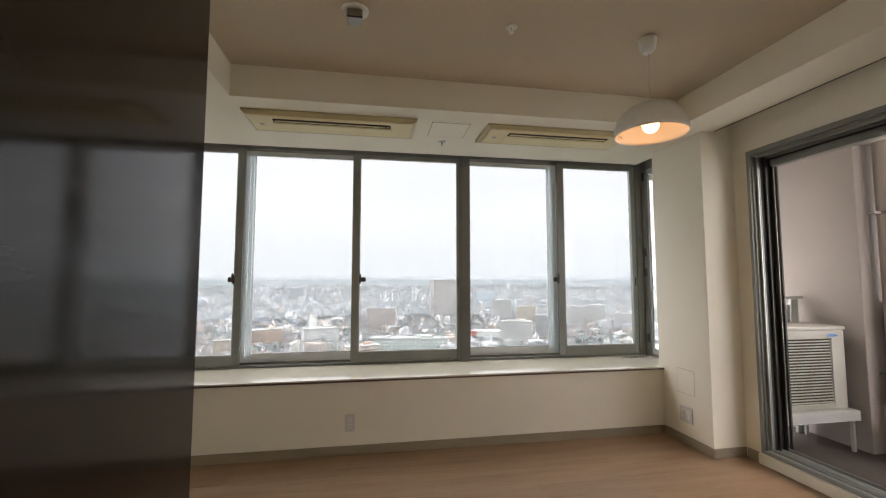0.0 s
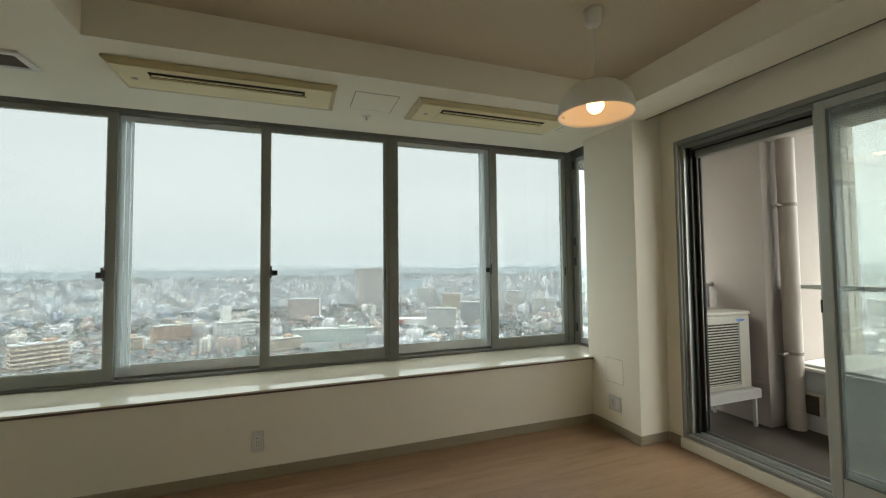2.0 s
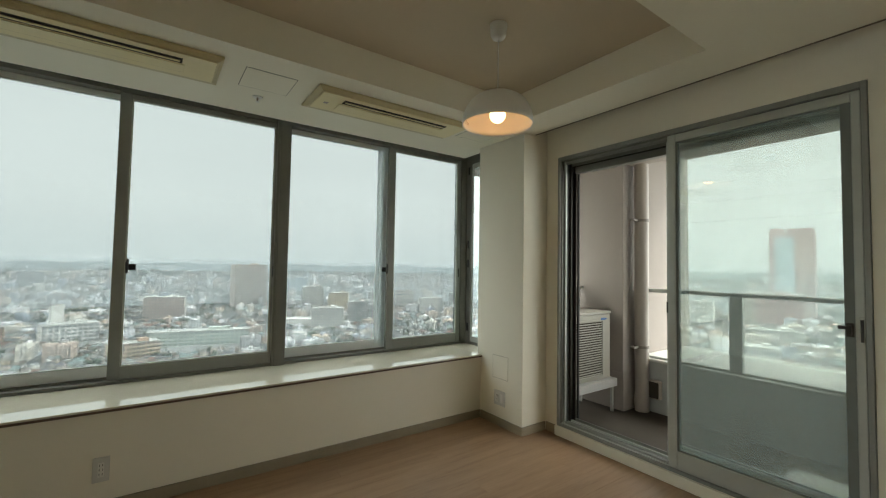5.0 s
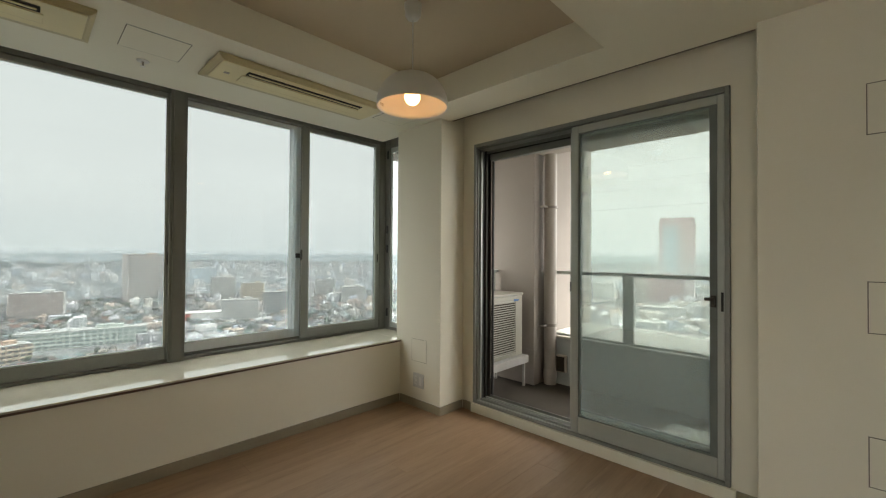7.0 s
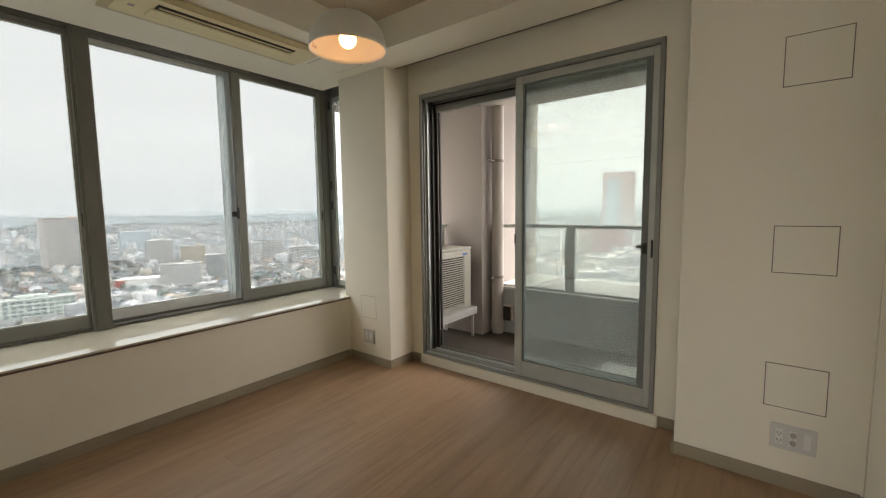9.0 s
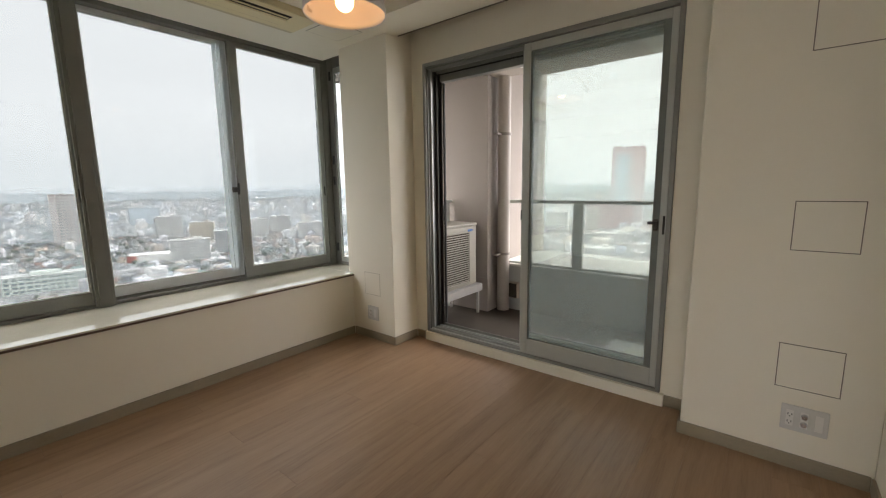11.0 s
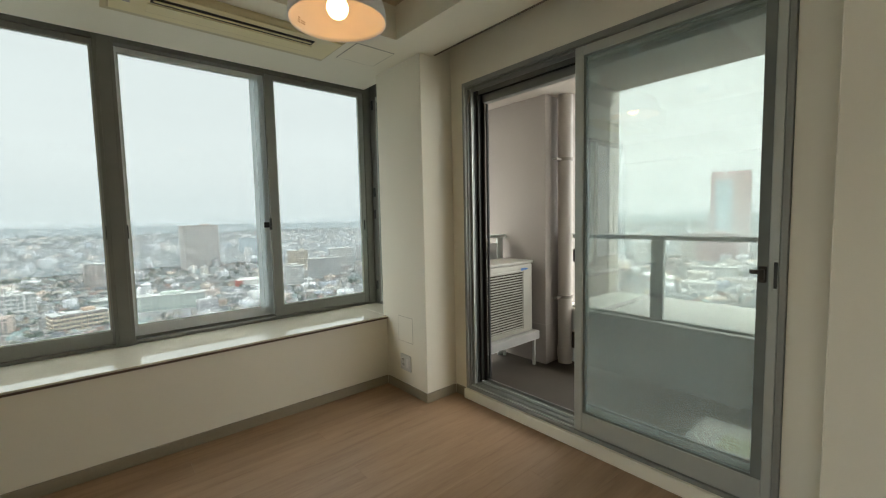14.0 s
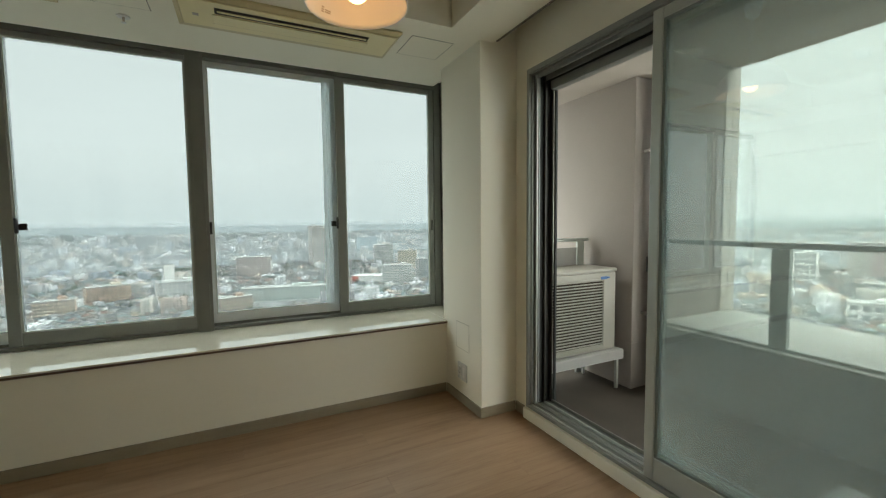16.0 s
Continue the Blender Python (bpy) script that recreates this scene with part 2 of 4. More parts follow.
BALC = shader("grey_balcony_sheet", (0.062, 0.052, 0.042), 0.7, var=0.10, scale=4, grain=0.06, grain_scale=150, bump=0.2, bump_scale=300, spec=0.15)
PARA = shader("grey_parapet_panel", (0.42, 0.43, 0.42), 0.7, var=0.06, scale=3)
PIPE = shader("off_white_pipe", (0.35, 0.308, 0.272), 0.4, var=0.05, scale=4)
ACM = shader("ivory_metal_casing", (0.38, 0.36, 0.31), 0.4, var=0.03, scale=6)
# near-black that paints the shade inside slots and grilles
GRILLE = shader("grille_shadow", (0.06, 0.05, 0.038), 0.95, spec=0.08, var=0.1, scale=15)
TILE = shader("cream_facade_tile", (0.66, 0.61, 0.54), 0.35, var=0.06, scale=8, per_object=0.08)
JOINT = shader("tile_joint", (0.34, 0.31, 0.28), 0.9, var=0.08, scale=20)
BULB = glow("warm_bulb", (1.0, 0.55, 0.235), 7.5)
BLUE = shader("blue_sticker", (0.06, 0.16, 0.42), 0.5, var=0.05, scale=20)
GREY = shader("grey_print", (0.42, 0.36, 0.30), 0.6, var=0.05, scale=20)
GREEN = shader("green_yellow_sticker", (0.50, 0.54, 0.34), 0.6, var=0.15, scale=20)


# ---- mesh helpers ----
def box(bm, x0, x1, y0, y1, z0, z1, bev=0.0, seg=1):
    m = Matrix.LocRotScale(((x0 + x1) / 2, (y0 + y1) / 2, (z0 + z1) / 2), None, (abs(x1 - x0), abs(y1 - y0), abs(z1 - z0)))
    vs = bmesh.ops.create_cube(bm, size=1, matrix=m)["verts"]
    if bev:
        es = list({e for v in vs for e in v.link_edges})
        bmesh.ops.bevel(bm, geom=es, offset=bev, segments=seg, affect="EDGES", profile=0.5)
    return bm


def boxes(rows, bev=0.0, seg=1):
    bm = bmesh.new()
    for r in rows:
        box(bm, *r, bev=bev, seg=seg)
    return bm


def tube(bm, p0, p1, r0, r1=None, n=16, caps=True):
    p0, p1 = Vector(p0), Vector(p1)
    d = p1 - p0
    m = Matrix.Translation((p0 + p1) / 2) @ d.to_track_quat("Z", "Y").to_matrix().to_4x4()
    bmesh.ops.create_cone(bm, cap_ends=caps, segments=n, radius1=r0, radius2=r0 if r1 is None else r1, depth=d.length, matrix=m)
    return bm


def lathe(profile, n=48, at=(0, 0, 0)):
    """Turn (radius, z) rows round z."""
    bm = bmesh.new()
    rings = []
    for r, z in profile:
        if r < 1e-5:
            rings.append([bm.verts.new((at[0], at[1], at[2] + z))])
        else:
            rings.append([bm.verts.new((at[0] + r * math.cos(a), at[1] + r * math.sin(a), at[2] + z)) for a in (2 * math.pi * i / n for i in range(n))])
    for a, b in zip(rings, rings[1:]):
        for i in range(n):
            j = (i + 1) % n
            if len(a) == 1 and len(b) > 1:
                bm.faces.new((a[0], b[i], b[j]))
            elif len(b) == 1 and len(a) > 1:
                bm.faces.new((a[i], b[0], a[j]))
            elif len(a) > 1:
                bm.faces.new((a[i], b[i], b[j], a[j]))
    bmesh.ops.recalc_face_normals(bm, faces=bm.faces)
    return bm


def part(name, bm, material, parent=None, label="", smooth=False):
    me = bpy.data.meshes.new(name)
    bm.to_mesh(me)
    bm.free()
    me.materials.append(material)
    if smooth:
        for p in me.polygons:
            p.use_smooth = True
    ob = new(name, me)
    if parent is not None:
        ob.parent = parent
    if label:
        ob["label"] = label
    return ob


def thing(name, label, category, group="", kind="", at=(0, 0, 0)):
    ob = new(name)
    ob.empty_display_size = 0.1
    ob.location = at
    return tagged(ob, label, category, group, kind)


def setting(name, bm, material, label, category):
    return tagged(part(name, bm, material), label, category, "", "structure")


# ---- the room's shell ----
SOF, TOP = 2.237, 2.425          # soffit and recessed ceiling
WF, SILLZ, WIN = 2.912, 0.508, 3.37   # low wall face, sill top, window frame face
DW, PIER, COL = 2.60, 2.377, 2.343    # door wall, pier and column faces

setting("wall_north", boxes([(-1.8, 2.58, WF, 3.36, -0.2, 0.486), (-1.8, 2.9, 3.36, 3.50, -0.2, 0.505), (-1.8, 2.9, 3.33, 3.50, 2.30, 2.75)]), WALL,
        "low white papered wall under the bay window", "wall")
setting("column", boxes([(COL, 2.78, 2.447, 2.96, -0.05, 2.6)], 0.003), WALL, "white papered corner column beside the balcony door", "column")
setting("wall_east", boxes([(DW, 2.72, 2.335, 2.447, -0.2, 2.6), (DW, 2.72, 0.545, 0.676, -0.2, 2.6), (DW, 2.72, 0.676, 2.335, 2.068, 2.6)]), WALL,
        "white papered wall round the balcony door", "wall")
setting("pier", boxes([(PIER, 2.72, -0.115, 0.545, -0.2, 2.6)], 0.003), WALL, "white papered pier with cover plates and a socket", "wall")
setting("wall_south", boxes([(1.35, 2.72, -0.235, -0.115, -0.2, 2.6), (1.35, 1.47, -1.3, -0.235, -0.2, 2.6), (-1.92, 1.47, -1.42, -1.3, -0.2, 2.6)]), WALL,
        "white papered wall of the entrance passage", "wall")
# second box: unseen cross wall, added to screen the north wall from the west opening
setting("partition", boxes([(-0.465, -0.345, 0.28, 1.005, -0.2, 2.6), (-1.8, -0.465, 0.28, 0.40, -0.2, 2.6)], 0.003), WALL, "white papered partition wall end with an unseen added cross wall that blocks light", "wall")
# the opening is out of view, added to let extra daylight onto the pier
setting("wall_west", boxes([(-1.92, -1.8, 0.2, 3.5, -0.2, 2.6), (-1.92, -1.8, -1.3, -0.95, -0.2, 2.6), (-1.92, -1.8, -0.95, 0.2, -0.2, 0.12), (-1.92, -1.8, -0.95, 0.2, 1.5, 2.6)]), WALL,
        "white papered side wall with an unseen opening added to light the pier", "wall")
setting("beam", boxes([(-1.8, -1.57, 0.40, 3.29, 1.965, 2.6)], 0.002), SOFF, "white papered dropped beam by the bay window", "beam")
TX0, TX1, TY0, TY1 = -0.74, 2.13, 1.12, 2.385
for name, b in (("soffit_north", (-1.8, 2.435, TY1, 3.29)), ("soffit_east", (TX1, 2.435, 0.545, TY1)), ("soffit_west", (-1.8, TX0, TY0, TY1)),
                ("soffit_south", (-1.8, TX1, 0.545, TY0)), ("soffit_entrance", (-1.8, 2.435, -1.42, 0.545))):
    setting(name, boxes([(*b, SOF, TOP + 0.2)]), SOFF, "white papered lowered ceiling border round the recess", "ceiling")
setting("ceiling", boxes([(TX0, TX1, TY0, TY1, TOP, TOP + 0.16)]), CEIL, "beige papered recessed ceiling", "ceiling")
setting("ceiling_slot", boxes([(2.435, 2.60, 0.545, 2.447, 2.42, 2.5), (-1.8, 2.60, 3.29, 3.33, 2.36, 2.5)]), SOFF, "white top of the curtain slot", "ceiling")
setting("roof_slab", boxes([(-1.95, 2.75, -1.45, 3.52, 2.63, 2.75)]), SLAB, "concrete slab over the room", "ceiling")
# thin dark strip that draws the line along the slot's lip
rail = thing("curtain_rail", "thin dark strip along the lip of the ceiling slot", "curtain rail", at=(2.45, 1.5, 2.24))
part("track", boxes([(-0.012, 0.006, -0.94, 0.93, -0.002, 0.014)], 0.002), LINE, rail)

sill = setting("window_sill", boxes([(-1.8, COL - 0.002, 2.900, WIN + 0.004, 0.489, SILLZ), (COL - 0.002, 2.56, 2.962, WIN + 0.004, 0.489, SILLZ)], 0.0015), SILL, "long polished cream stone window sill", "window sill")
tagged(part("sill_edge", boxes([(-1.8, COL - 0.002, 2.8975, 2.9005, 0.487, 0.4985)]), EDGE, sill), "dark brown sill edge")

# baseboards
BT, BH = 0.011, 0.062
setting("baseboard", boxes([(-1.8, COL - BT, WF - BT, WF - 0.0005, 0, BH), (COL - BT, COL - 0.0005, 2.447 - BT, WF - BT, 0, BH), (COL, DW - BT, 2.447 - BT, 2.4465, 0, BH),
                            (DW - BT, DW - 0.0005, 2.34, 2.447 - BT, 0, BH), (DW - BT, DW - 0.0005, 0.545, 0.655, 0, BH),
                            (PIER - BT, PIER - 0.0005, -0.115 + BT, 0.545, 0, BH), (PIER - BT, DW - BT, 0.5455, 0.545 + BT, 0, BH), (1.35, PIER - BT, -0.1145, -0.115 + BT, 0, BH)], 0.002), BASE,
        "taupe wood-print baseboard", "baseboard")
setting("door_step", boxes([(2.572, 2.66, 0.655, 2.34, 0, 0.066)], 0.003), WALL, "white painted step under the balcony door", "door sill")


# ---- windows ----
def sash(parent, x0, x1, y, z0, z1, stile_l, stile_r, rail_b, rail_t, depth=0.03, mat=ALU, pane=PANE, inner=ALU_L):
    """A sliding sash across x at depth y."""
    s = part("sash", boxes([(x0, x0 + stile_l, y, y + depth, z0, z1), (x1 - stile_r, x1, y, y + depth, z0, z1),
                            (x0 + stile_l, x1 - stile_r, y + 0.003, y + depth - 0.003, z0, z0 + rail_b), (x0 + stile_l, x1 - stile_r, y + 0.003, y + depth - 0.003, z1 - rail_t, z1)], 0.002), mat, parent)
    gx0, gx1, gz0, gz1 = x0 + stile_l, x1 - stile_r, z0 + rail_b, z1 - rail_t
    part("glazing_bead", boxes([(gx0, gx0 + 0.008, y + 0.006, y + depth - 0.006, gz0, gz1), (gx1 - 0.008, gx1, y + 0.006, y + depth - 0.006, gz0, gz1),
                                (gx0 + 0.008, gx1 - 0.008, y + 0.006, y + depth - 0.006, gz0, gz0 + 0.007), (gx0 + 0.008, gx1 - 0.008, y + 0.006, y + depth - 0.006, gz1 - 0.007, gz1)]), inner, s)
    g = part("pane", boxes([(gx0 + 0.004, gx1 - 0.004, y + depth / 2 - 0.0025, y + depth / 2 + 0.0025, gz0 + 0.003, gz1 - 0.003)]), pane, s)
    g.visible_shadow = False
    return s


def crescent(parent, x, y, z, side):
    bm = boxes([(x - 0.008, x + 0.008, y - 0.012, y, z - 0.035, z + 0.035)], 0.003)
    box(bm, x + side * 0.004 - 0.006, x + side * 0.004 + 0.006, y - 0.03, y - 0.010, z - 0.012, z + 0.05, 0.004)
    box(bm, x + side * 0.026 - 0.018, x + side * 0.026 + 0.018, y - 0.006, y + 0.002, z - 0.018, z + 0.02, 0.003)
    return part("crescent_lock", bm, BLACK, parent, "black crescent lock")


ZB, ZT = 0.528, 2.262
def window_frame(parent, x0, x1, left, right):
    rows = [(x0, x1, WIN, WIN + 0.11, SILLZ + 0.0005, ZB), (x0, x1, WIN, WIN + 0.11, 2.236, 2.31)]
    rows += [(x0, x0 + left, WIN, WIN + 0.11, ZB, 2.236), (x1 - right, x1, WIN, WIN + 0.11, ZB, 2.236)]
    bm = boxes(rows, 0.002)
    box(bm, x0 + left, x1 - right, WIN + 0.045, WIN + 0.052, ZB, ZB + 0.016)
    return part("window_frame", bm, ALU_D, parent)


w1 = thing("window_1", "three-panel sliding window with grey aluminium sashes", "window", kind="structure", at=(0, 0, 0))
window_frame(w1, -1.8, 0.842, 0.035, 0.028)
IN, OUT = WIN + 0.012, WIN + 0.062
s = sash(w1, -1.772, -0.937, IN, ZB, 2.236, 0.035, 0.052, 0.075, 0.030)
crescent(s, -0.995, IN + 0.004, 1.19, -1)
sash(w1, -0.99, -0.045, OUT, ZB, 2.236, 0.055, 0.045, 0.075, 0.030, mat=ALU_P)
def folded_screen(parent, x0, x1):
    """A pleated insect screen pushed to the side behind the glass."""
    y, n = OUT - 0.009, max(3, round((x1 - x0) / 0.016))
    for i in range(n):
        u0, u1 = x0 + (x1 - x0) * i / n, x0 + (x1 - x0) * (i + 1) / n
        part("screen_fold", boxes([(u0, u1 - 0.0015, y + 0.004 * (i % 2), y + 0.004 * (i % 2) + 0.003, ZB + 0.03, 2.21)]), NET, parent, "pale folded insect screen")


folded_screen(w1, -0.985, -0.862)
s = sash(w1, -0.097, 0.822, IN, ZB, 2.236, 0.058, 0.036, 0.075, 0.030)
crescent(s, -0.028, IN + 0.004, 1.19, 1)
part("finger_pull", boxes([(0.792, 0.806, IN - 0.003, IN + 0.002, 1.13, 1.21)], 0.002), BLACK, s)
w2 = thing("window_2", "two-panel sliding window with grey aluminium sashes", "window", kind="structure", at=(0, 0, 0))
window_frame(w2, 0.844, 2.53, 0.028, 0.06)
s = sash(w2, 0.866, 1.735, OUT, ZB, 2.236, 0.036, 0.055, 0.075, 0.030, mat=ALU_P)
folded_screen(w2, 1.615, 1.72)
part("finger_pull", boxes([(0.884, 0.898, OUT - 0.003, OUT + 0.002, 1.13, 1.21)], 0.002), BLACK, s)
s = sash(w2, 1.703, 2.478, IN, ZB, 2.236, 0.058, 0.044, 0.075, 0.030)
crescent(s, 1.698, IN + 0.004, 1.19, -1)
part("finger_pull", boxes([(2.446, 2.458, IN - 0.003, IN + 0.002, 1.13, 1.21)], 0.002), BLACK, s)
setting("mullion", boxes([(0.795, 0.888, WIN - 0.016, WIN - 0.001, SILLZ + 0.001, 2.30), (0.812, 0.872, WIN - 0.024, WIN - 0.0155, SILLZ + 0.001, 2.30)], 0.002), ALU_D, "thick grey aluminium mullion between the windows", "mullion")

w3 = thing("window_3", "narrow side casement window in the bay's corner", "window", kind="structure", at=(0, 0, 0))
part("window_frame", boxes([(2.532, 2.565, 2.965, 3.0, SILLZ, 2.31), (2.531, 2.552, 3.303, 3.3695, SILLZ, 2.31), (2.532, 2.565, 3.0, 3.303, SILLZ, 0.535), (2.532, 2.565, 3.0, 3.303, 2.20, 2.31)], 0.002), ALU_D, w3)
cs = part("casement", boxes([(2.54, 2.56, 3.0, 3.03, 0.535, 2.2), (2.54, 2.556, 3.291, 3.3025, 0.535, 2.2), (2.54, 2.56, 3.03, 3.291, 0.535, 0.58), (2.54, 2.56, 3.03, 3.291, 2.155, 2.2)], 0.002), ALU_L, w3)
g = part("pane", boxes([(2.548, 2.552, 3.03, 3.291, 0.58, 2.155)]), PANE_S, cs)
part("corner_post", boxes([(2.5305, 2.62, 3.3705, 3.49, SILLZ, 2.31)]), ALU_D, w3)
g.visible_shadow = False
for z in (0.63, 1.22, 1.40, 2.10):
    part("hinge", boxes([(2.520, 2.5308, 3.318, 3.340, z, z + 0.075)], 0.003), BLACK, w3)


# ---- balcony door ----
DY0, DY1, DZ0, DZ1 = 0.678, 2.333, 0.067, 2.066
d1 = thing("door_1", "two-panel sliding glass balcony door, one side open", "balcony door", kind="structure", at=(0, 0, 0))
X0 = DW - 0.012
part("door_frame", boxes([(X0, 2.76, DY1 - 0.022, DY1, DZ0, DZ1), (X0, 2.76, DY0, DY0 + 0.022, DZ0, DZ1), (X0, 2.76, DY0 + 0.022, DY1 - 0.022, DZ1 - 0.03, DZ1), (X0, 2.76, DY0 + 0.022, DY1 - 0.022, DZ0, DZ0 + 0.02)], 0.0025), ALU, d1)
for i, (x, h) in enumerate(((2.604, 0.010), (2.630, 0.022), (2.655, 0.010), (2.690, 0.026), (2.735, 0.034))):
    part("jamb_rib", boxes([(x, x + 0.010, DY1 - 0.022 - h, DY1 - 0.0222, DZ0 + 0.02, DZ1 - 0.03)], 0.0015), (ALU_D, ALU_L, ALU, BRONZE, BRONZE)[i], d1)
    part("track", boxes([(x, x + 0.007, DY0 + 0.022, DY1 - 0.023 - h, DZ0 + 0.0202, DZ0 + 0.022 + h * 0.5)], 0.001), (ALU_L, ALU, ALU, ALU_L, ALU_D)[i], d1)
    part("head_rib", boxes([(x, x + 0.010, DY0 + 0.022, DY1 - 0.023 - h, DZ1 - 0.031 - h * 1.1, DZ1 - 0.0302)], 0.001), (ALU_D, ALU, ALU_D, ALU_D, BRONZE)[i], d1)
part("head_box", boxes([(2.705, 2.757, DY0 + 0.025, DY1 - 0.07, DZ1 - 0.115, DZ1 - 0.068)], 0.003), ALU_D, d1)
part("jamb_box", boxes([(2.745, 2.7595, DY1 - 0.075, DY1 - 0.058, DZ0 + 0.02, DZ1 - 0.07)], 0.002), GASKET, d1)
part("jamb_channel", boxes([(2.665, 2.738, DY1 - 0.03, DY1 - 0.0225, DZ0 + 0.02, DZ1 - 0.03)]), GASKET, d1)


def door_sash(x, y0, y1, st0, st1, rb, rt, mat, bead, pane, wide=0.012):
    z0, z1, dp = DZ0 + 0.024, DZ1 - 0.034, 0.028
    s = part("door_sash", boxes([(x, x + dp, y0, y0 + st0, z0, z1), (x, x + dp, y1 - st1, y1, z0, z1), (x + 0.002, x + dp - 0.002, y0 + st0, y1 - st1, z0, z0 + rb), (x + 0.002, x + dp - 0.002, y0 + st0, y1 - st1, z1 - rt, z1)], 0.003), mat, d1)
    a, b, c, d = y0 + st0, y1 - st1, z0 + rb, z1 - rt
    part("glazing_bead", boxes([(x + 0.005, x + dp - 0.005, a, a + wide, c, d), (x + 0.005, x + dp - 0.005, b - 0.012, b, c, d), (x + 0.005, x + dp - 0.005, a + wide, b - 0.012, c, c + 0.01), (x + 0.005, x + dp - 0.005, a + wide, b - 0.012, d - 0.01, d)]), bead, s)
    g = part("pane", boxes([(x + dp / 2 - 0.003, x + dp / 2 + 0.003, a + wide / 2, b - 0.006, c + 0.004, d - 0.004)]), pane, s)
    g.visible_shadow = False
    return s


BEAD = shader("grey_green_bead", (0.17, 0.19, 0.18), 0.5, var=0.06, scale=10)
s = door_sash(2.598, 0.701, 1.525, 0.032, 0.046, 0.100, 0.045, ALU_L, BEAD, PANE_G, 0.034)
part("pull_plate", boxes([(2.5945, 2.5978, 0.7025, 0.7195, 0.92, 1.04)], 0.0015), ALU_L, s)
part("finger_pull", boxes([(2.593, 2.596, 0.7055, 0.7165, 0.932, 1.028)], 0.001), BLACK, s)
s = door_sash(2.655, 0.705, 1.56, 0.034, 0.060, 0.120, 0.055, ALU_L, BEAD, PANE_C)
lk = boxes([(2.576, 2.601, 0.742, 0.758, 0.960, 1.000), (2.580, 2.590, 0.756, 0.787, 0.982, 0.998), (2.592, 2.6028, 0.737, 0.763, 0.950, 1.010)], 0.003)
part("crescent_lock", lk, BRONZE, s, "black crescent lock")
part("pull_handle", boxes([(2.600, 2.622, 1.5252, 1.536, 0.975, 1.04)], 0.003), BLACK, s)


# ---- kitchen side: dark panel ----
tall = thing("tall_cabinet", "tall dark brown glossy veneer cabinet against a white partition", "cabinet", at=(-0.28, 0.1, 0))
part("side_panel", boxes([(-0.063, 0.065, 0.185, 0.625, 0.06, 2.232)], 0.0015), DARKWOOD, tall)
part("plinth", boxes([(-0.063, 0.05, 0.19, 0.62, 0.0, 0.058)]), BLACK, tall)


# ---- ceiling fittings ----
def cassette(x, y, z):
    a = thing("air_conditioner", "yellowed cream ceiling cassette air conditioner with dark slot", "air conditioner", "ceiling air conditioners", at=(x, y, z))
    W, D = 0.54, 0.182
    bm = bmesh.new()
    lo = [bm.verts.new(p) for p in ((-W + 0.02, -D + 0.012, -0.03), (W - 0.02, -D + 0.012, -0.03), (W - 0.02, D - 0.070, -0.03), (-W + 0.02, D - 0.070, -0.03))]
    up = [bm.verts.new(p) for p in ((-W, -D, -0.002), (W, -D, -0.002), (W, D, -0.002), (-W, D, -0.002))]
    mid = [bm.verts.new((v.co.x, v.co.y, -0.014)) for v in up]
    for i in range(4):
        j = (i + 1) % 4
        bm.faces.new((up[i], up[j], mid[j], mid[i]))
        bm.faces.new((mid[i], mid[j], lo[j], lo[i]))
    bm.faces.new(lo)
    bm.faces.new(up[::-1])
    bmesh.ops.recalc_face_normals(bm, faces=bm.faces)
    part("flange", bm, CREAM_D, a, "darker cream sloping rim")
    part("face_panel", boxes([(-W + 0.028, W - 0.028, -D + 0.018, D - 0.078, -0.036, -0.0302)], 0.002), CREAM, a)
    # no real opening: a flat dark sheet paints the slot's shade
    part("slot_shade", boxes([(-W + 0.17, W - 0.17, -0.118, -0.062, -0.0385, -0.0362)]), GRILLE, a, "dark sheet in place of the shaded outlet slot")
    part("flap", boxes([(-W + 0.18, W - 0.18, -0.098, -0.086, -0.044, -0.0387)], 0.0015), CREAM, a)
    part("flap", boxes([(-W + 0.16, W - 0.16, -0.050, 0.040, -0.041, -0.0362)], 0.0015), CREAM, a)
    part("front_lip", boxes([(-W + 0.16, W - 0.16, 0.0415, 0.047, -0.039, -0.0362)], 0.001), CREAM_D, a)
    part("receiver", boxes([(-W + 0.075, -W + 0.10, -0.03, -0.005, -0.0375, -0.0362)]), GREY, a)
    return a


ac = cassette(-0.19, 2.72, SOF)
copy_thing(ac, pose(1.365, 2.72, SOF))


def cover_plate(w, h, normal, at, name, label, group):
    """A flush cover in a wall or ceiling with a dark joint all round."""
    c = thing(name, label, "cover plate", group, at=at)
    g = 0.0016
    def slab(a, b, t0, t1):
        return (-a, a, -b, b, -t1, -t0) if normal == "z" else (-t1, -t0, -a, a, -b, b)
    part("joint", boxes([slab(w / 2, h / 2, 0.0003, 0.0012)]), LINE if group else FAINT, c)
    part("cover", boxes([slab(w / 2 - 2 * g, h / 2 - 2 * g, 0.0013, 0.0019)]), SOFF if normal == "z" else WALL, c)
    return c


cover_plate(0.262, 0.262, "z", (0.585, 2.712, SOF), "ceiling_hatch", "square white access hatch in the ceiling border", "ceiling hatches")
cover_plate(0.262, 0.262, "z", (2.10, 2.685, SOF), "ceiling_hatch", "square white access hatch in the ceiling border", "ceiling hatches")
for z, h in ((1.7735, 0.197), (1.020, 0.197), (0.440, 0.19)):
    cover_plate(0.202, h, "x", (PIER, 0.111, z), "wall_cover", "square papered cover plate in the pier", "pier cover plates")
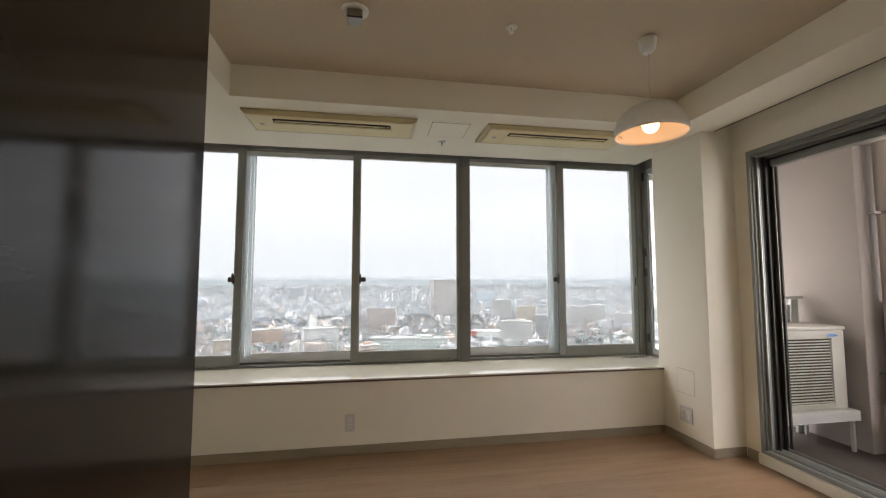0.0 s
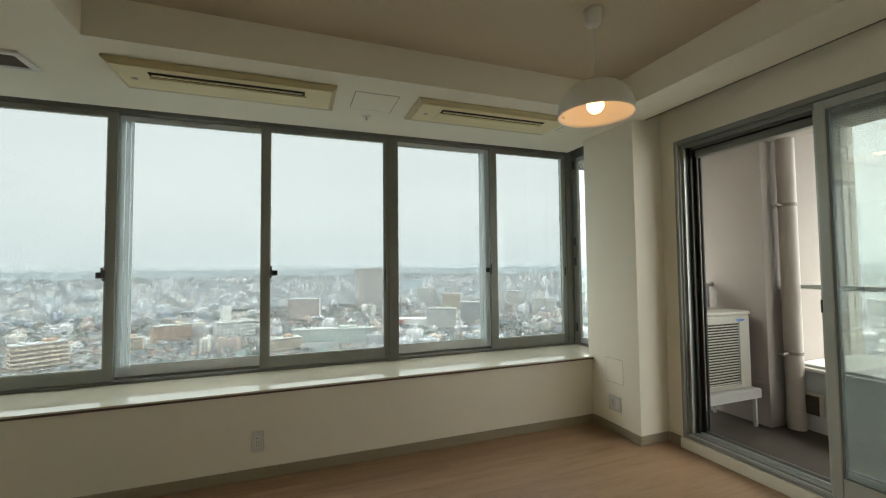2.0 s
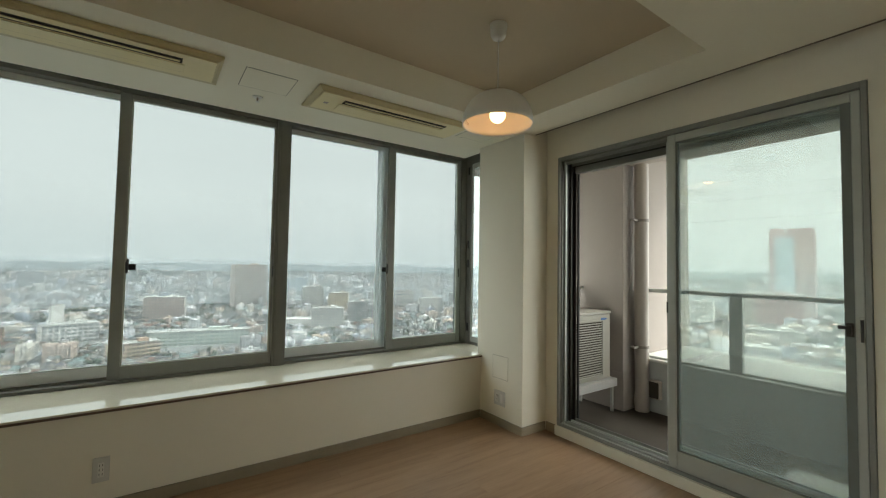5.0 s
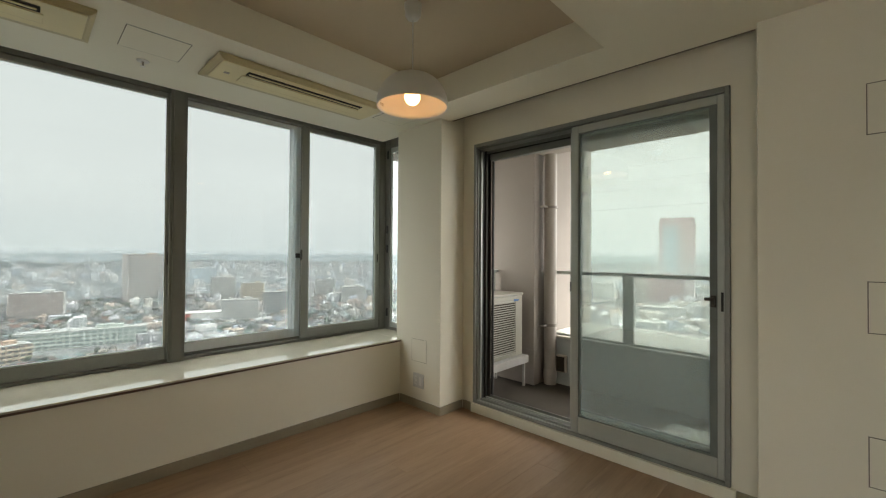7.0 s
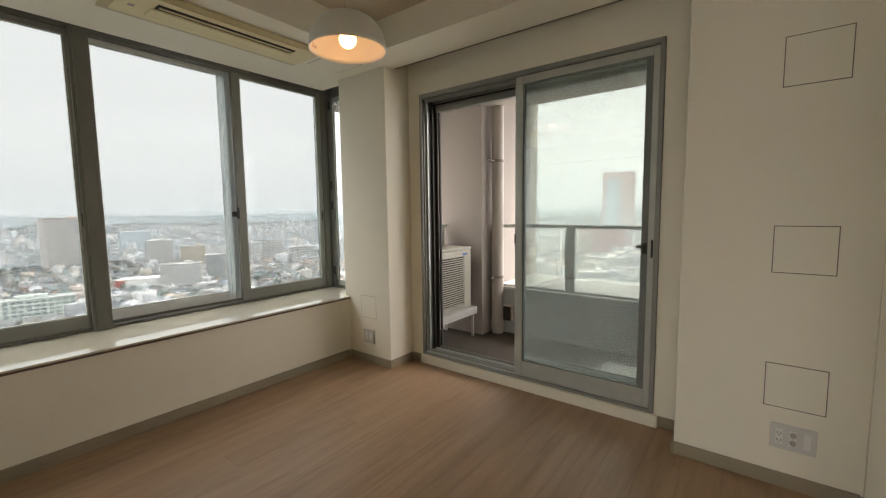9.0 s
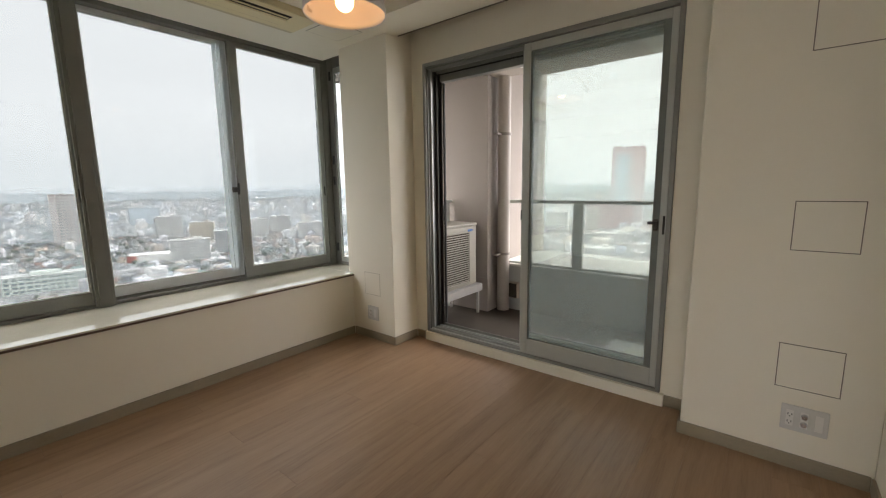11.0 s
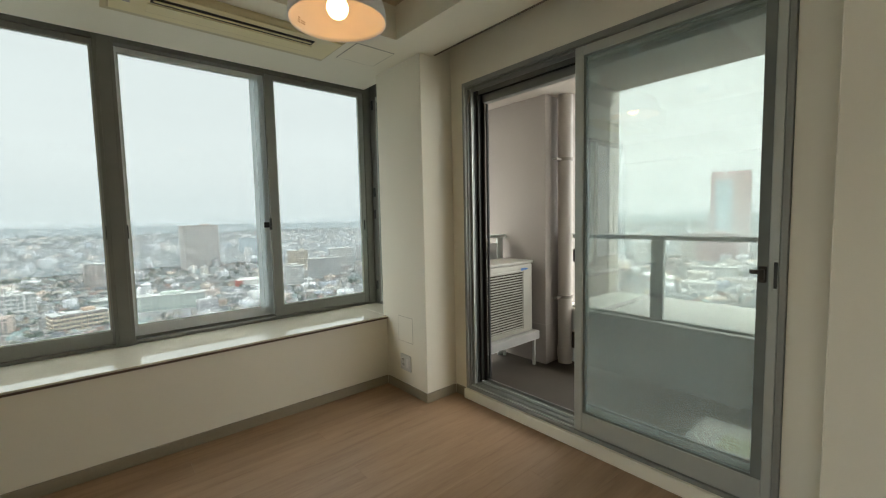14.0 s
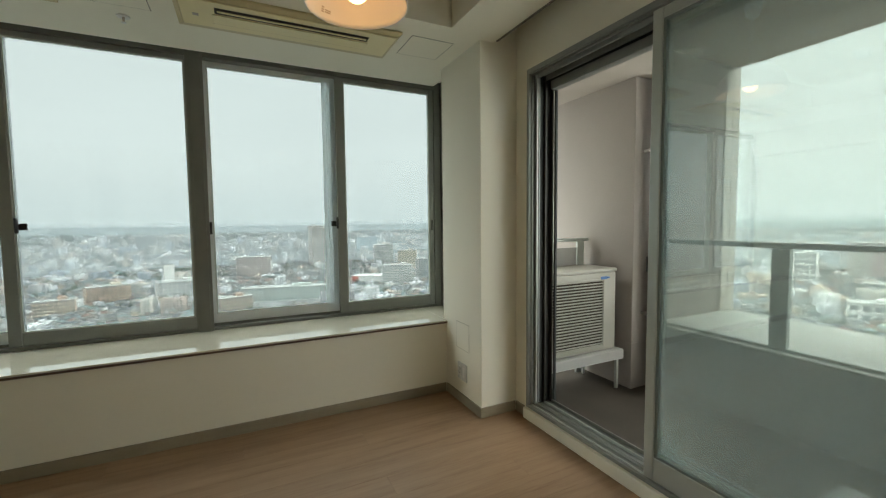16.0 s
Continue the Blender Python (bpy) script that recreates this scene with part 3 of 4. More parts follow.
cover_plate(0.172, 0.178, "x", (COL, 2.68, 0.447), "wall_cover", "square papered cover plate in the column", "")


def sprinkler(x, y, z):
    s = thing("sprinkler", "small white ceiling sprinkler head", "sprinkler", "ceiling sprinklers", at=(x, y, z))
    part("rosette", lathe([(0, -0.0005), (0.029, -0.0005), (0.027, -0.005), (0.015, -0.008), (0.010, -0.005), (0, -0.005)], 28), WHITE, s, smooth=True)
    bm = tube(bmesh.new(), (0, 0, -0.005), (0, 0, -0.029), 0.006, 0.004, 10)
    part("nozzle", bm, GREY, s)
    part("deflector", lathe([(0, -0.031), (0.012, -0.031), (0.012, -0.029), (0, -0.029)], 16), WHITE, s)
    return s


s1 = sprinkler(0.58, 2.965, SOF)
copy_thing(s1, pose(-1.14, 2.455, SOF))
copy_thing(s1, pose(0.73, 1.79, TOP))

hook = thing("ceiling_rosette", "round white ceiling rosette with a square metal socket", "ceiling socket", at=(-0.016, 1.79, TOP))
part("disc", lathe([(0, -0.0005), (0.062, -0.0005), (0.06, -0.008), (0.05, -0.012), (0, -0.012)], 32), WHITE, hook, smooth=True)
part("socket", boxes([(-0.034, 0.034, -0.034, 0.034, -0.055, -0.0122)], 0.004), shader("tin_metal", (0.30, 0.29, 0.25), 0.35, metal=0.7), hook)
part("rim", boxes([(-0.036, 0.036, -0.038, -0.034, -0.057, -0.05)], 0.001), BLACK, hook)

vent = thing("ceiling_vent", "square white ceiling vent with grey grille", "vent", at=(-1.165, 2.73, SOF))
part("frame", boxes([(-0.095, 0.095, -0.10, -0.07, -0.018, -0.0005), (-0.095, 0.095, 0.07, 0.10, -0.018, -0.0005), (-0.095, -0.065, -0.07, 0.07, -0.018, -0.0005), (0.065, 0.095, -0.07, 0.07, -0.018, -0.0005)], 0.004), WHITE, vent)
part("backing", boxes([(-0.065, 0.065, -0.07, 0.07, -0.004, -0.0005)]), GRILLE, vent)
for i in range(12):
    y = -0.062 + i * 0.0113
    part("slat", boxes([(-0.065, 0.065, y - 0.0028, y + 0.0028, -0.013, -0.0055)]), SLAT, vent)

# ---- pendant lamp ----
LX, LY = 1.452, 1.772
lamp = thing("pendant_lamp", "white dome pendant lamp with a lit warm bulb", "pendant lamp", at=(LX, LY, 0))
part("canopy", lathe([(0, TOP - 0.0005), (0.043, TOP - 0.0005), (0.043, TOP - 0.008), (0.038, TOP - 0.056), (0.028, TOP - 0.072), (0.012, TOP - 0.078), (0, TOP - 0.078)], 32), WHITE, lamp, "white plastic ceiling cup", True)
part("cord", tube(bmesh.new(), (0, 0, 2.08), (0, 0, TOP - 0.077), 0.0026, n=8), WHITE, lamp)
RIM, DOME = 1.922, 0.160
outer = [(0.172 * math.sin(a) ** 0.82, RIM + DOME * math.cos(a) ** 0.9) for a in (math.pi / 2 * i / 20 for i in range(21))]
inner = [(max(r - 0.004, 0), RIM + (z - RIM) * 0.97) for r, z in outer]
shade = part("shade", lathe([(0, outer[0][1])] + outer[1:] + inner[:0:-1] + [(0, inner[0][1])], 64), SHADE, lamp, "white lacquered dome shade", True)
part("neck", lathe([(0, RIM + DOME + 0.018), (0.010, RIM + DOME + 0.018), (0.016, RIM + DOME + 0.002), (0.018, RIM + DOME - 0.003), (0, RIM + DOME - 0.003)], 20), WHITE, lamp, "", True)
part("socket", tube(bmesh.new(), (0, 0, RIM + 0.085), (0, 0, RIM + DOME - 0.006), 0.021, n=20), WHITE, lamp)
part("bulb", lathe([(0, RIM + 0.010)] + [(0.039 * math.sin(a), RIM + 0.049 - 0.039 * math.cos(a)) for a in (math.pi * i / 16 for i in range(1, 12))] + [(0.02, RIM + 0.088), (0, RIM + 0.09)], 32), BULB, lamp, "glowing warm globe bulb", True)
lab = bmesh.new()
def on_shade(u, v, su, sv):
    """A small print on the inside of the shade: u round it, v up it, in metres."""
    quad = []
    for du, dv in ((-su, -sv), (su, -sv), (su, sv), (-su, sv)):
        a = math.pi / 2 * (1 - (v + dv) / 0.26)
        ang = u + du / 0.165
        r, z = 0.172 * math.sin(a) ** 0.82 - 0.006, RIM + DOME * math.cos(a) ** 0.9 * 0.97
        quad.append(lab.verts.new((r * math.cos(ang), r * math.sin(ang), z)))
    lab.faces.new(quad)
U0 = math.radians(118)
for k in range(3):
    on_shade(U0 + 0.075, 0.040 - 0.0075 * k, 0.006, 0.0022)
for k in range(2):
    on_shade(U0 - 0.06, 0.034 - 0.007 * k, 0.012, 0.0020)
part("print", lab, GREY, shade, "small grey printed label")


# ---- sockets ----
def socket_plate(name, label, axis, at, w, h, modules):
    """A wall plate that faces -axis; modules: (offset, kind)."""
    s = thing(name, label, "socket", at=at)
    def rows(u0, u1, v0, v1, t0, t1):
        return (u0, u1, -t1, -t0, v0, v1) if axis == "y" else (-t1, -t0, u0, u1, v0, v1)
    part("plate", boxes([rows(-w / 2, w / 2, -h / 2, h / 2, 0.0005, 0.008)], 0.0025, 2), PLATE, s)
    for off, kind in modules:
        part("insert", boxes([rows(off - 0.012, off + 0.012, -0.034, 0.034, 0.0082, 0.0098)], 0.001), WHITE, s)
        holes = bmesh.new()
        if kind == "power":
            for v in (-0.021, 0.0, 0.021):
                for u in (-0.006, 0.006):
                    box(holes, *rows(off + u - 0.0012, off + u + 0.0012, v - 0.005, v + 0.005, 0.0099, 0.0105))
        elif kind == "earthed":
            for v in (-0.017, 0.015):
                for u in (-0.006, 0.006):
                    box(holes, *rows(off + u - 0.0014, off + u + 0.0014, v - 0.003, v + 0.006, 0.0099, 0.0105))
                box(holes, *rows(off - 0.002, off + 0.002, v - 0.010, v - 0.006, 0.0099, 0.0105))
        elif kind in ("aerial", "jack"):
            for v in (-0.017, 0.017):
                p = Vector((off, -0.0099, v)) if axis == "y" else Vector((-0.0099, off, v))
                q = Vector((off, -0.022, v)) if axis == "y" else Vector((-0.022, off, v))
                tube(holes, p, q, 0.0115, 0.009, 16)
        else:
            box(holes, *rows(off - 0.006, off + 0.006, -0.024, 0.024, 0.0099, 0.0104))
        part("contacts", holes, {"aerial": CHROME, "blank": WHITE, "jack": WHITE}.get(kind, BLACK), s)
    return s


socket_plate("wall_socket", "white wall socket under the window sill", "y", (-0.068, WF, 0.214), 0.066, 0.118, [(0, "power")])
socket_plate("wall_socket", "white double wall socket on the corner column", "x", (COL, 2.680, 0.212), 0.120, 0.112, [(0.024, "jack"), (-0.024, "blank")])
socket_plate("wall_socket", "wide white wall socket with power and aerial inserts", "x", (PIER, 0.107, 0.222), 0.150, 0.110, [(0.046, "earthed"), (0.0, "aerial"), (-0.046, "blank")])

# ---- balcony ----
BF, BC = -0.05, 2.205
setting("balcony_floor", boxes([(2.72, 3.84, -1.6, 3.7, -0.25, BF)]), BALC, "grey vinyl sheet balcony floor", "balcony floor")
# second box: overhang added to keep sky light off the balcony
setting("balcony_ceiling", boxes([(2.72, 3.80, -1.6, 3.7, BC, 2.6), (3.80, 4.76, -1.6, 3.7, 2.42, 2.75)]), SLAB, "painted balcony ceiling slab with an overhang added to cut sky light", "ceiling")
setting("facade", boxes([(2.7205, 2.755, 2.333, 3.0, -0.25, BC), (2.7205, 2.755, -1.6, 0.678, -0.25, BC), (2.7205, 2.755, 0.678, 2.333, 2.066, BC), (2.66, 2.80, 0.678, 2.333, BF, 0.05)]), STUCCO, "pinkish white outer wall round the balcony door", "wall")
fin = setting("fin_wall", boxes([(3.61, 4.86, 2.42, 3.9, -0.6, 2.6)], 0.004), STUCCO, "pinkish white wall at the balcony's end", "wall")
parapet = setting("parapet", boxes([(3.83, 4.75, -1.6, 2.415, -1.2, 0.40)], 0.004), PARA, "low grey balcony parapet", "parapet")
tagged(part("ledge", boxes([(3.80, 4.78, -1.6, 2.417, 0.4005, 0.425)], 0.004), shader("pale_ledge", (0.60, 0.59, 0.55), 0.6, var=0.08, scale=3), parapet), "pale parapet ledge")
setting("balcony_wall", boxes([(2.755, 3.95, -1.75, -1.6, -0.25, 2.6)]), STUCCO, "pinkish white partition of the balcony", "wall")

hr = thing("balcony_railing", "grey aluminium balcony handrail on a low parapet", "railing", at=(3.86, 0, 0))
part("handrail", boxes([(-0.03, 0.03, -1.6, 2.416, 1.022, 1.056)], 0.008, 2), ALU_L, hr)
part("bottom_rail", boxes([(-0.015, 0.015, -1.6, 2.416, 0.426, 0.446)], 0.003), ALU_L, hr)
for y in (2.38, 1.62, 0.62, -0.38, -1.38):
    part("post", boxes([(-0.02, 0.02, y - (0.028 if y > 2 else 0.045), y + (0.028 if y > 2 else 0.045), 0.446, 1.021)], 0.004), ALU_L, hr)

nr = thing("end_railing", "grey handrail at the balcony's short end", "railing", at=(3.2, 2.86, 0))
part("handrail", boxes([(-0.44, 0.405, -0.022, 0.022, 1.028, 1.056)], 0.008, 2), ALU_L, nr)
for x in (-0.3, 0.33):
    part("post", boxes([(x - 0.035, x + 0.035, -0.012, 0.012, BF, 1.027)], 0.003), ALU_L, nr)
part("panel", boxes([(-0.26, 0.29, -0.004, 0.004, 0.10, 0.98)]), STAND, nr, "white infill panel")


def down_pipe(x, y, r, joints, straps, name, label):
    p = thing(name, label, "pipe", at=(x, y, BF))
    H = BC - BF
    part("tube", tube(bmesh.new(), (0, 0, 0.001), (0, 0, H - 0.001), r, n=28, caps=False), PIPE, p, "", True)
    for z in joints:
        part("collar", tube(bmesh.new(), (0, 0, z - BF), (0, 0, z - BF + 0.09), r + 0.005, n=28), PIPE, p, "", False)
    for z in straps:
        bm = tube(bmesh.new(), (0, 0, z - BF), (0, 0, z - BF + 0.026), r + 0.006, n=28)
        box(bm, -r - 0.07, -r + 0.004, -0.006, 0.004, z - BF + 0.002, z - BF + 0.022, 0.002)
        tube(bm, (-r - 0.07, 0.03, z - BF + 0.012), (-r - 0.07, -0.012, z - BF + 0.012), 0.010, n=10)
        part("pipe_clamp", bm, CLAMP, p, "steel pipe clamp")
    return p


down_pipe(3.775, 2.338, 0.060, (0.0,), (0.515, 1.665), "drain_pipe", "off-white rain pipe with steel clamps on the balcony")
tagged(part("upstand", boxes([(3.606, 3.83, 2.4155, 2.4198, BF, 0.29), (3.6055, 3.6095, 2.4155, 3.6, BF, 0.29)], 0.001), STUCCO, fin), "painted waterproof upstand")
drain = thing("outlet_box", "small grey weathered outlet box on the parapet", "outlet box", at=(3.83, 2.23, 0.16))
part("box", boxes([(-0.05, -0.001, -0.05, 0.05, -0.08, 0.08)], 0.006), GREY, drain)
part("lid", boxes([(-0.058, -0.0505, -0.042, 0.042, -0.07, 0.07)], 0.003), GRILLE, drain)
bl = thing("balcony_light", "round white light in the balcony ceiling", "ceiling light", at=(3.52, 1.98, BC))
part("ring", lathe([(0, -0.001), (0.075, -0.001), (0.07, -0.02), (0.055, -0.024), (0.05, -0.012), (0, -0.012)], 32), WHITE, bl, "", True)

# outdoor unit on its stand
ou = thing("outdoor_unit", "ivory air conditioner outdoor unit on a white stand", "outdoor unit", at=(3.15, 2.5, 0.245))
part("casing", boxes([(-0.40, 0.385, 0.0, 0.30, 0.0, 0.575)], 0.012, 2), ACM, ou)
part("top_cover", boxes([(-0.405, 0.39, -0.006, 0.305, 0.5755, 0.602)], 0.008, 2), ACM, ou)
# flat dark sheet on the casing paints the shade behind the louvres
part("grille_shade", boxes([(-0.33, 0.245, -0.004, -0.0005, 0.05, 0.515)]), GRILLE, ou)
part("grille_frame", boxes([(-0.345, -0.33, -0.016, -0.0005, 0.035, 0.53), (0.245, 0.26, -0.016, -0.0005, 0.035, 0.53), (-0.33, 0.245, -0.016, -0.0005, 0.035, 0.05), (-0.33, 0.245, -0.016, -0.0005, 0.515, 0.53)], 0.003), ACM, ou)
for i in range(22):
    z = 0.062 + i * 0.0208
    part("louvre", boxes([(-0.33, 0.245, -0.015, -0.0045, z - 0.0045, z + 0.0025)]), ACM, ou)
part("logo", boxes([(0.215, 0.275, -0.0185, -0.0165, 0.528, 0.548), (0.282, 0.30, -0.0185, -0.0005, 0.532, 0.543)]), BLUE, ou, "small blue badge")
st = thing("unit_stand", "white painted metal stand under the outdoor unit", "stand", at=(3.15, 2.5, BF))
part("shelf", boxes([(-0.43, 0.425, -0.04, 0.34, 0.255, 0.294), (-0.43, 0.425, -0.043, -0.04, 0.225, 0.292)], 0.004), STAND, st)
for x in (-0.41, 0.38):
    for y in (-0.03, 0.30):
        part("leg", boxes([(x - 0.010, x + 0.010, y, y + 0.024, 0.0, 0.254)], 0.002), STAND, st)
hatch = thing("escape_hatch", "pale metal escape hatch in the balcony floor with a green sticker", "hatch", at=(3.28, 0.90, BF))
part("frame", boxes([(-0.22, 0.22, -0.3, 0.29, 0.0005, 0.03)], 0.006), shader("pale_hatch_metal", (0.58, 0.58, 0.55), 0.4, metal=0.2, var=0.08, scale=6), hatch)
part("lid", boxes([(-0.19, 0.19, -0.27, 0.26, 0.0302, 0.042)], 0.005), WHITE, hatch)
part("sticker", boxes([(-0.14, 0.02, -0.05, 0.13, 0.0422, 0.0432)]), GREEN, hatch, "green printed sticker")


# ---- the city ----
GZ = -105.0
FAR = 1.4
EYE_X, EYE_Y = 0.3, 0.3
def bearing(az, d):
    """A place on the ground at az degrees right of the window's axis."""
    a = radians(az)
    return EYE_X + d * math.sin(a), EYE_Y + d * math.cos(a)


def ramp_shader(name, stops, rough=0.8, scale=0.02):
    """Town surfaces: each house takes its own tone."""
    m = bpy.data.materials.new(name)
    m.use_nodes = True
    n, l = m.node_tree.nodes, m.node_tree.links
    p = n["Principled BSDF"]
    geo, ramp = n.new("ShaderNodeNewGeometry"), n.new("ShaderNodeValToRGB")
    ramp.color_ramp.interpolation = "CONSTANT"
    e = ramp.color_ramp.elements
    e[0].position, e[0].color = 0.0, (*stops[0], 1)
    e[1].position, e[1].color = 1.0 / len(stops), (*stops[1], 1)
    for i, c in enumerate(stops[2:], 2):
        e.new(i / len(stops)).color = (*c, 1)
    l.new(geo.outputs["Random Per Island"], ramp.inputs[0])
    co, t, r, sc = n.new("ShaderNodeTexCoord"), n.new("ShaderNodeTexNoise"), n.new("ShaderNodeMapRange"), n.new("ShaderNodeVectorMath")
    t.inputs["Scale"].default_value, t.inputs["Detail"].default_value = 0.35, 3
    r.inputs["From Min"].default_value, r.inputs["From Max"].default_value, r.inputs["To Min"].default_value, r.inputs["To Max"].default_value = 0.3, 0.7, 0.8, 1.15
    sc.operation = "SCALE"
    l.new(co.outputs["Object"], t.inputs["Vector"]), l.new(t.outputs[0], r.inputs[0])
    l.new(ramp.outputs[0], sc.inputs[0]), l.new(r.outputs[0], sc.inputs["Scale"]), l.new(sc.outputs[0], p.inputs["Base Color"])
    p.inputs["Roughness"].default_value = rough
    return m


ROOFS = ramp_shader("town_roofs", [(0.161, 0.161, 0.167), (0.119, 0.124, 0.140), (0.225, 0.220, 0.214), (0.332, 0.332, 0.322), (0.182, 0.145, 0.124), (0.140, 0.167, 0.178), (0.269, 0.252, 0.225), (0.214, 0.107, 0.080), (0.107, 0.113, 0.124), (0.257, 0.280, 0.269), (0.340, 0.340, 0.340), (0.202, 0.276, 0.267), (0.313, 0.267, 0.230)])
WALLS = ramp_shader("town_walls", [(0.635, 0.616, 0.578), (0.529, 0.482, 0.414), (0.691, 0.683, 0.664), (0.442, 0.403, 0.366), (0.578, 0.482, 0.366), (0.385, 0.385, 0.395), (0.713, 0.691, 0.635), (0.470, 0.395, 0.338)])
BLOCKS = ramp_shader("town_blocks", [(0.752, 0.740, 0.719), (0.622, 0.580, 0.515), (0.780, 0.780, 0.773), (0.473, 0.460, 0.460), (0.665, 0.536, 0.429), (0.708, 0.708, 0.729), (0.536, 0.429, 0.365), (0.385, 0.419, 0.473)])
DIM = shader("far_window_dark", (0.11, 0.13, 0.15), 0.3, var=0.2, scale=0.2)
TREES = ramp_shader("town_trees", [(0.07, 0.09, 0.055), (0.055, 0.075, 0.05), (0.09, 0.10, 0.06), (0.075, 0.08, 0.06)])
GROUND = shader("town_ground", (0.24, 0.24, 0.235), 0.9, var=0.35, scale=0.012, grain=0.3, grain_scale=0.12)

def lie(r):
    """Height of the land at r metres: flat, then slowly rising hills."""
    return GZ + 78.0 * np.clip((np.asarray(r, float) - 1300) / 3400, 0, 1) ** 1.15


land_bm = bmesh.new()
rings = []
for r in (30, 200, 500, 900, 1300, 1600, 2000, 2400, 2800, 3200, 3600, 4000, 4300, 4600, 4900):
    rings.append([land_bm.verts.new((EYE_X + r * math.sin(a), EYE_Y + r * math.cos(a), float(lie(r)))) for a in (2 * math.pi * i / 96 for i in range(96))])
for ra, rb in zip(rings, rings[1:]):
    for i in range(96):
        land_bm.faces.new((ra[i], rb[i], rb[(i + 1) % 96], ra[(i + 1) % 96]))
land_bm.faces.new(rings[0])
bmesh.ops.recalc_face_normals(land_bm, faces=land_bm.faces)
setting("ground", land_bm, GROUND, "grey town ground far below", "ground")

rng = np.random.default_rng(5)
CUBE_V = np.array([(-1, -1, 0), (1, -1, 0), (1, 1, 0), (-1, 1, 0), (-1, -1, 1), (1, -1, 1), (1, 1, 1), (-1, 1, 1)], float)
CUBE_F = np.array([(0, 1, 5, 4), (1, 2, 6, 5), (2, 3, 7, 6), (3, 0, 4, 7), (4, 5, 6, 7)])


def cubes(cx, cy, cz, hx, hy, hz, turn, taper=None):
    """Vertices and faces of many open-bottomed blocks; taper pinches the top towards a ridge."""
    n = len(cx)
    v = np.repeat(CUBE_V[None], n, 0)
    px, py, pz = v[..., 0] * hx[:, None], v[..., 1] * hy[:, None], v[..., 2] * hz[:, None]
    if taper is not None:
        py = np.where(v[..., 2] > 0.5, py * taper[:, None], py)
        px = np.where(v[..., 2] > 0.5, px * (0.9 + 0.1 * taper[:, None]), px)
    c, s = np.cos(turn)[:, None], np.sin(turn)[:, None]
    verts = np.stack([cx[:, None] + px * c - py * s, cy[:, None] + px * s + py * c, cz[:, None] + pz], -1).reshape(-1, 3)
    faces = (CUBE_F[None] + (np.arange(n) * 8)[:, None, None]).reshape(-1, 4)
    return verts, faces


def stuff(name, chunks, material, label, category):
    vs, fs, base = [], [], 0
    for v, f in chunks:
        vs.append(v), fs.append(f + base)
        base += len(v)
    v, f = np.concatenate(vs), np.concatenate(fs)
    me = bpy.data.meshes.new(name)
    me.vertices.add(len(v))
    me.vertices.foreach_set("co", v.astype(np.float32).ravel())
    k = f.shape[1]
    me.loops.add(f.size)
    me.loops.foreach_set("vertex_index", f.astype(np.int32).ravel())
    me.polygons.add(len(f))
    me.polygons.foreach_set("loop_start", (np.arange(len(f)) * k).astype(np.int32))
    me.update(calc_edges=True)
    me.materials.append(material)
    return tagged(new(name, me), label, category, "", "stuff")


LAND = []   # places of the buildings built one by one: x, y, clear radius


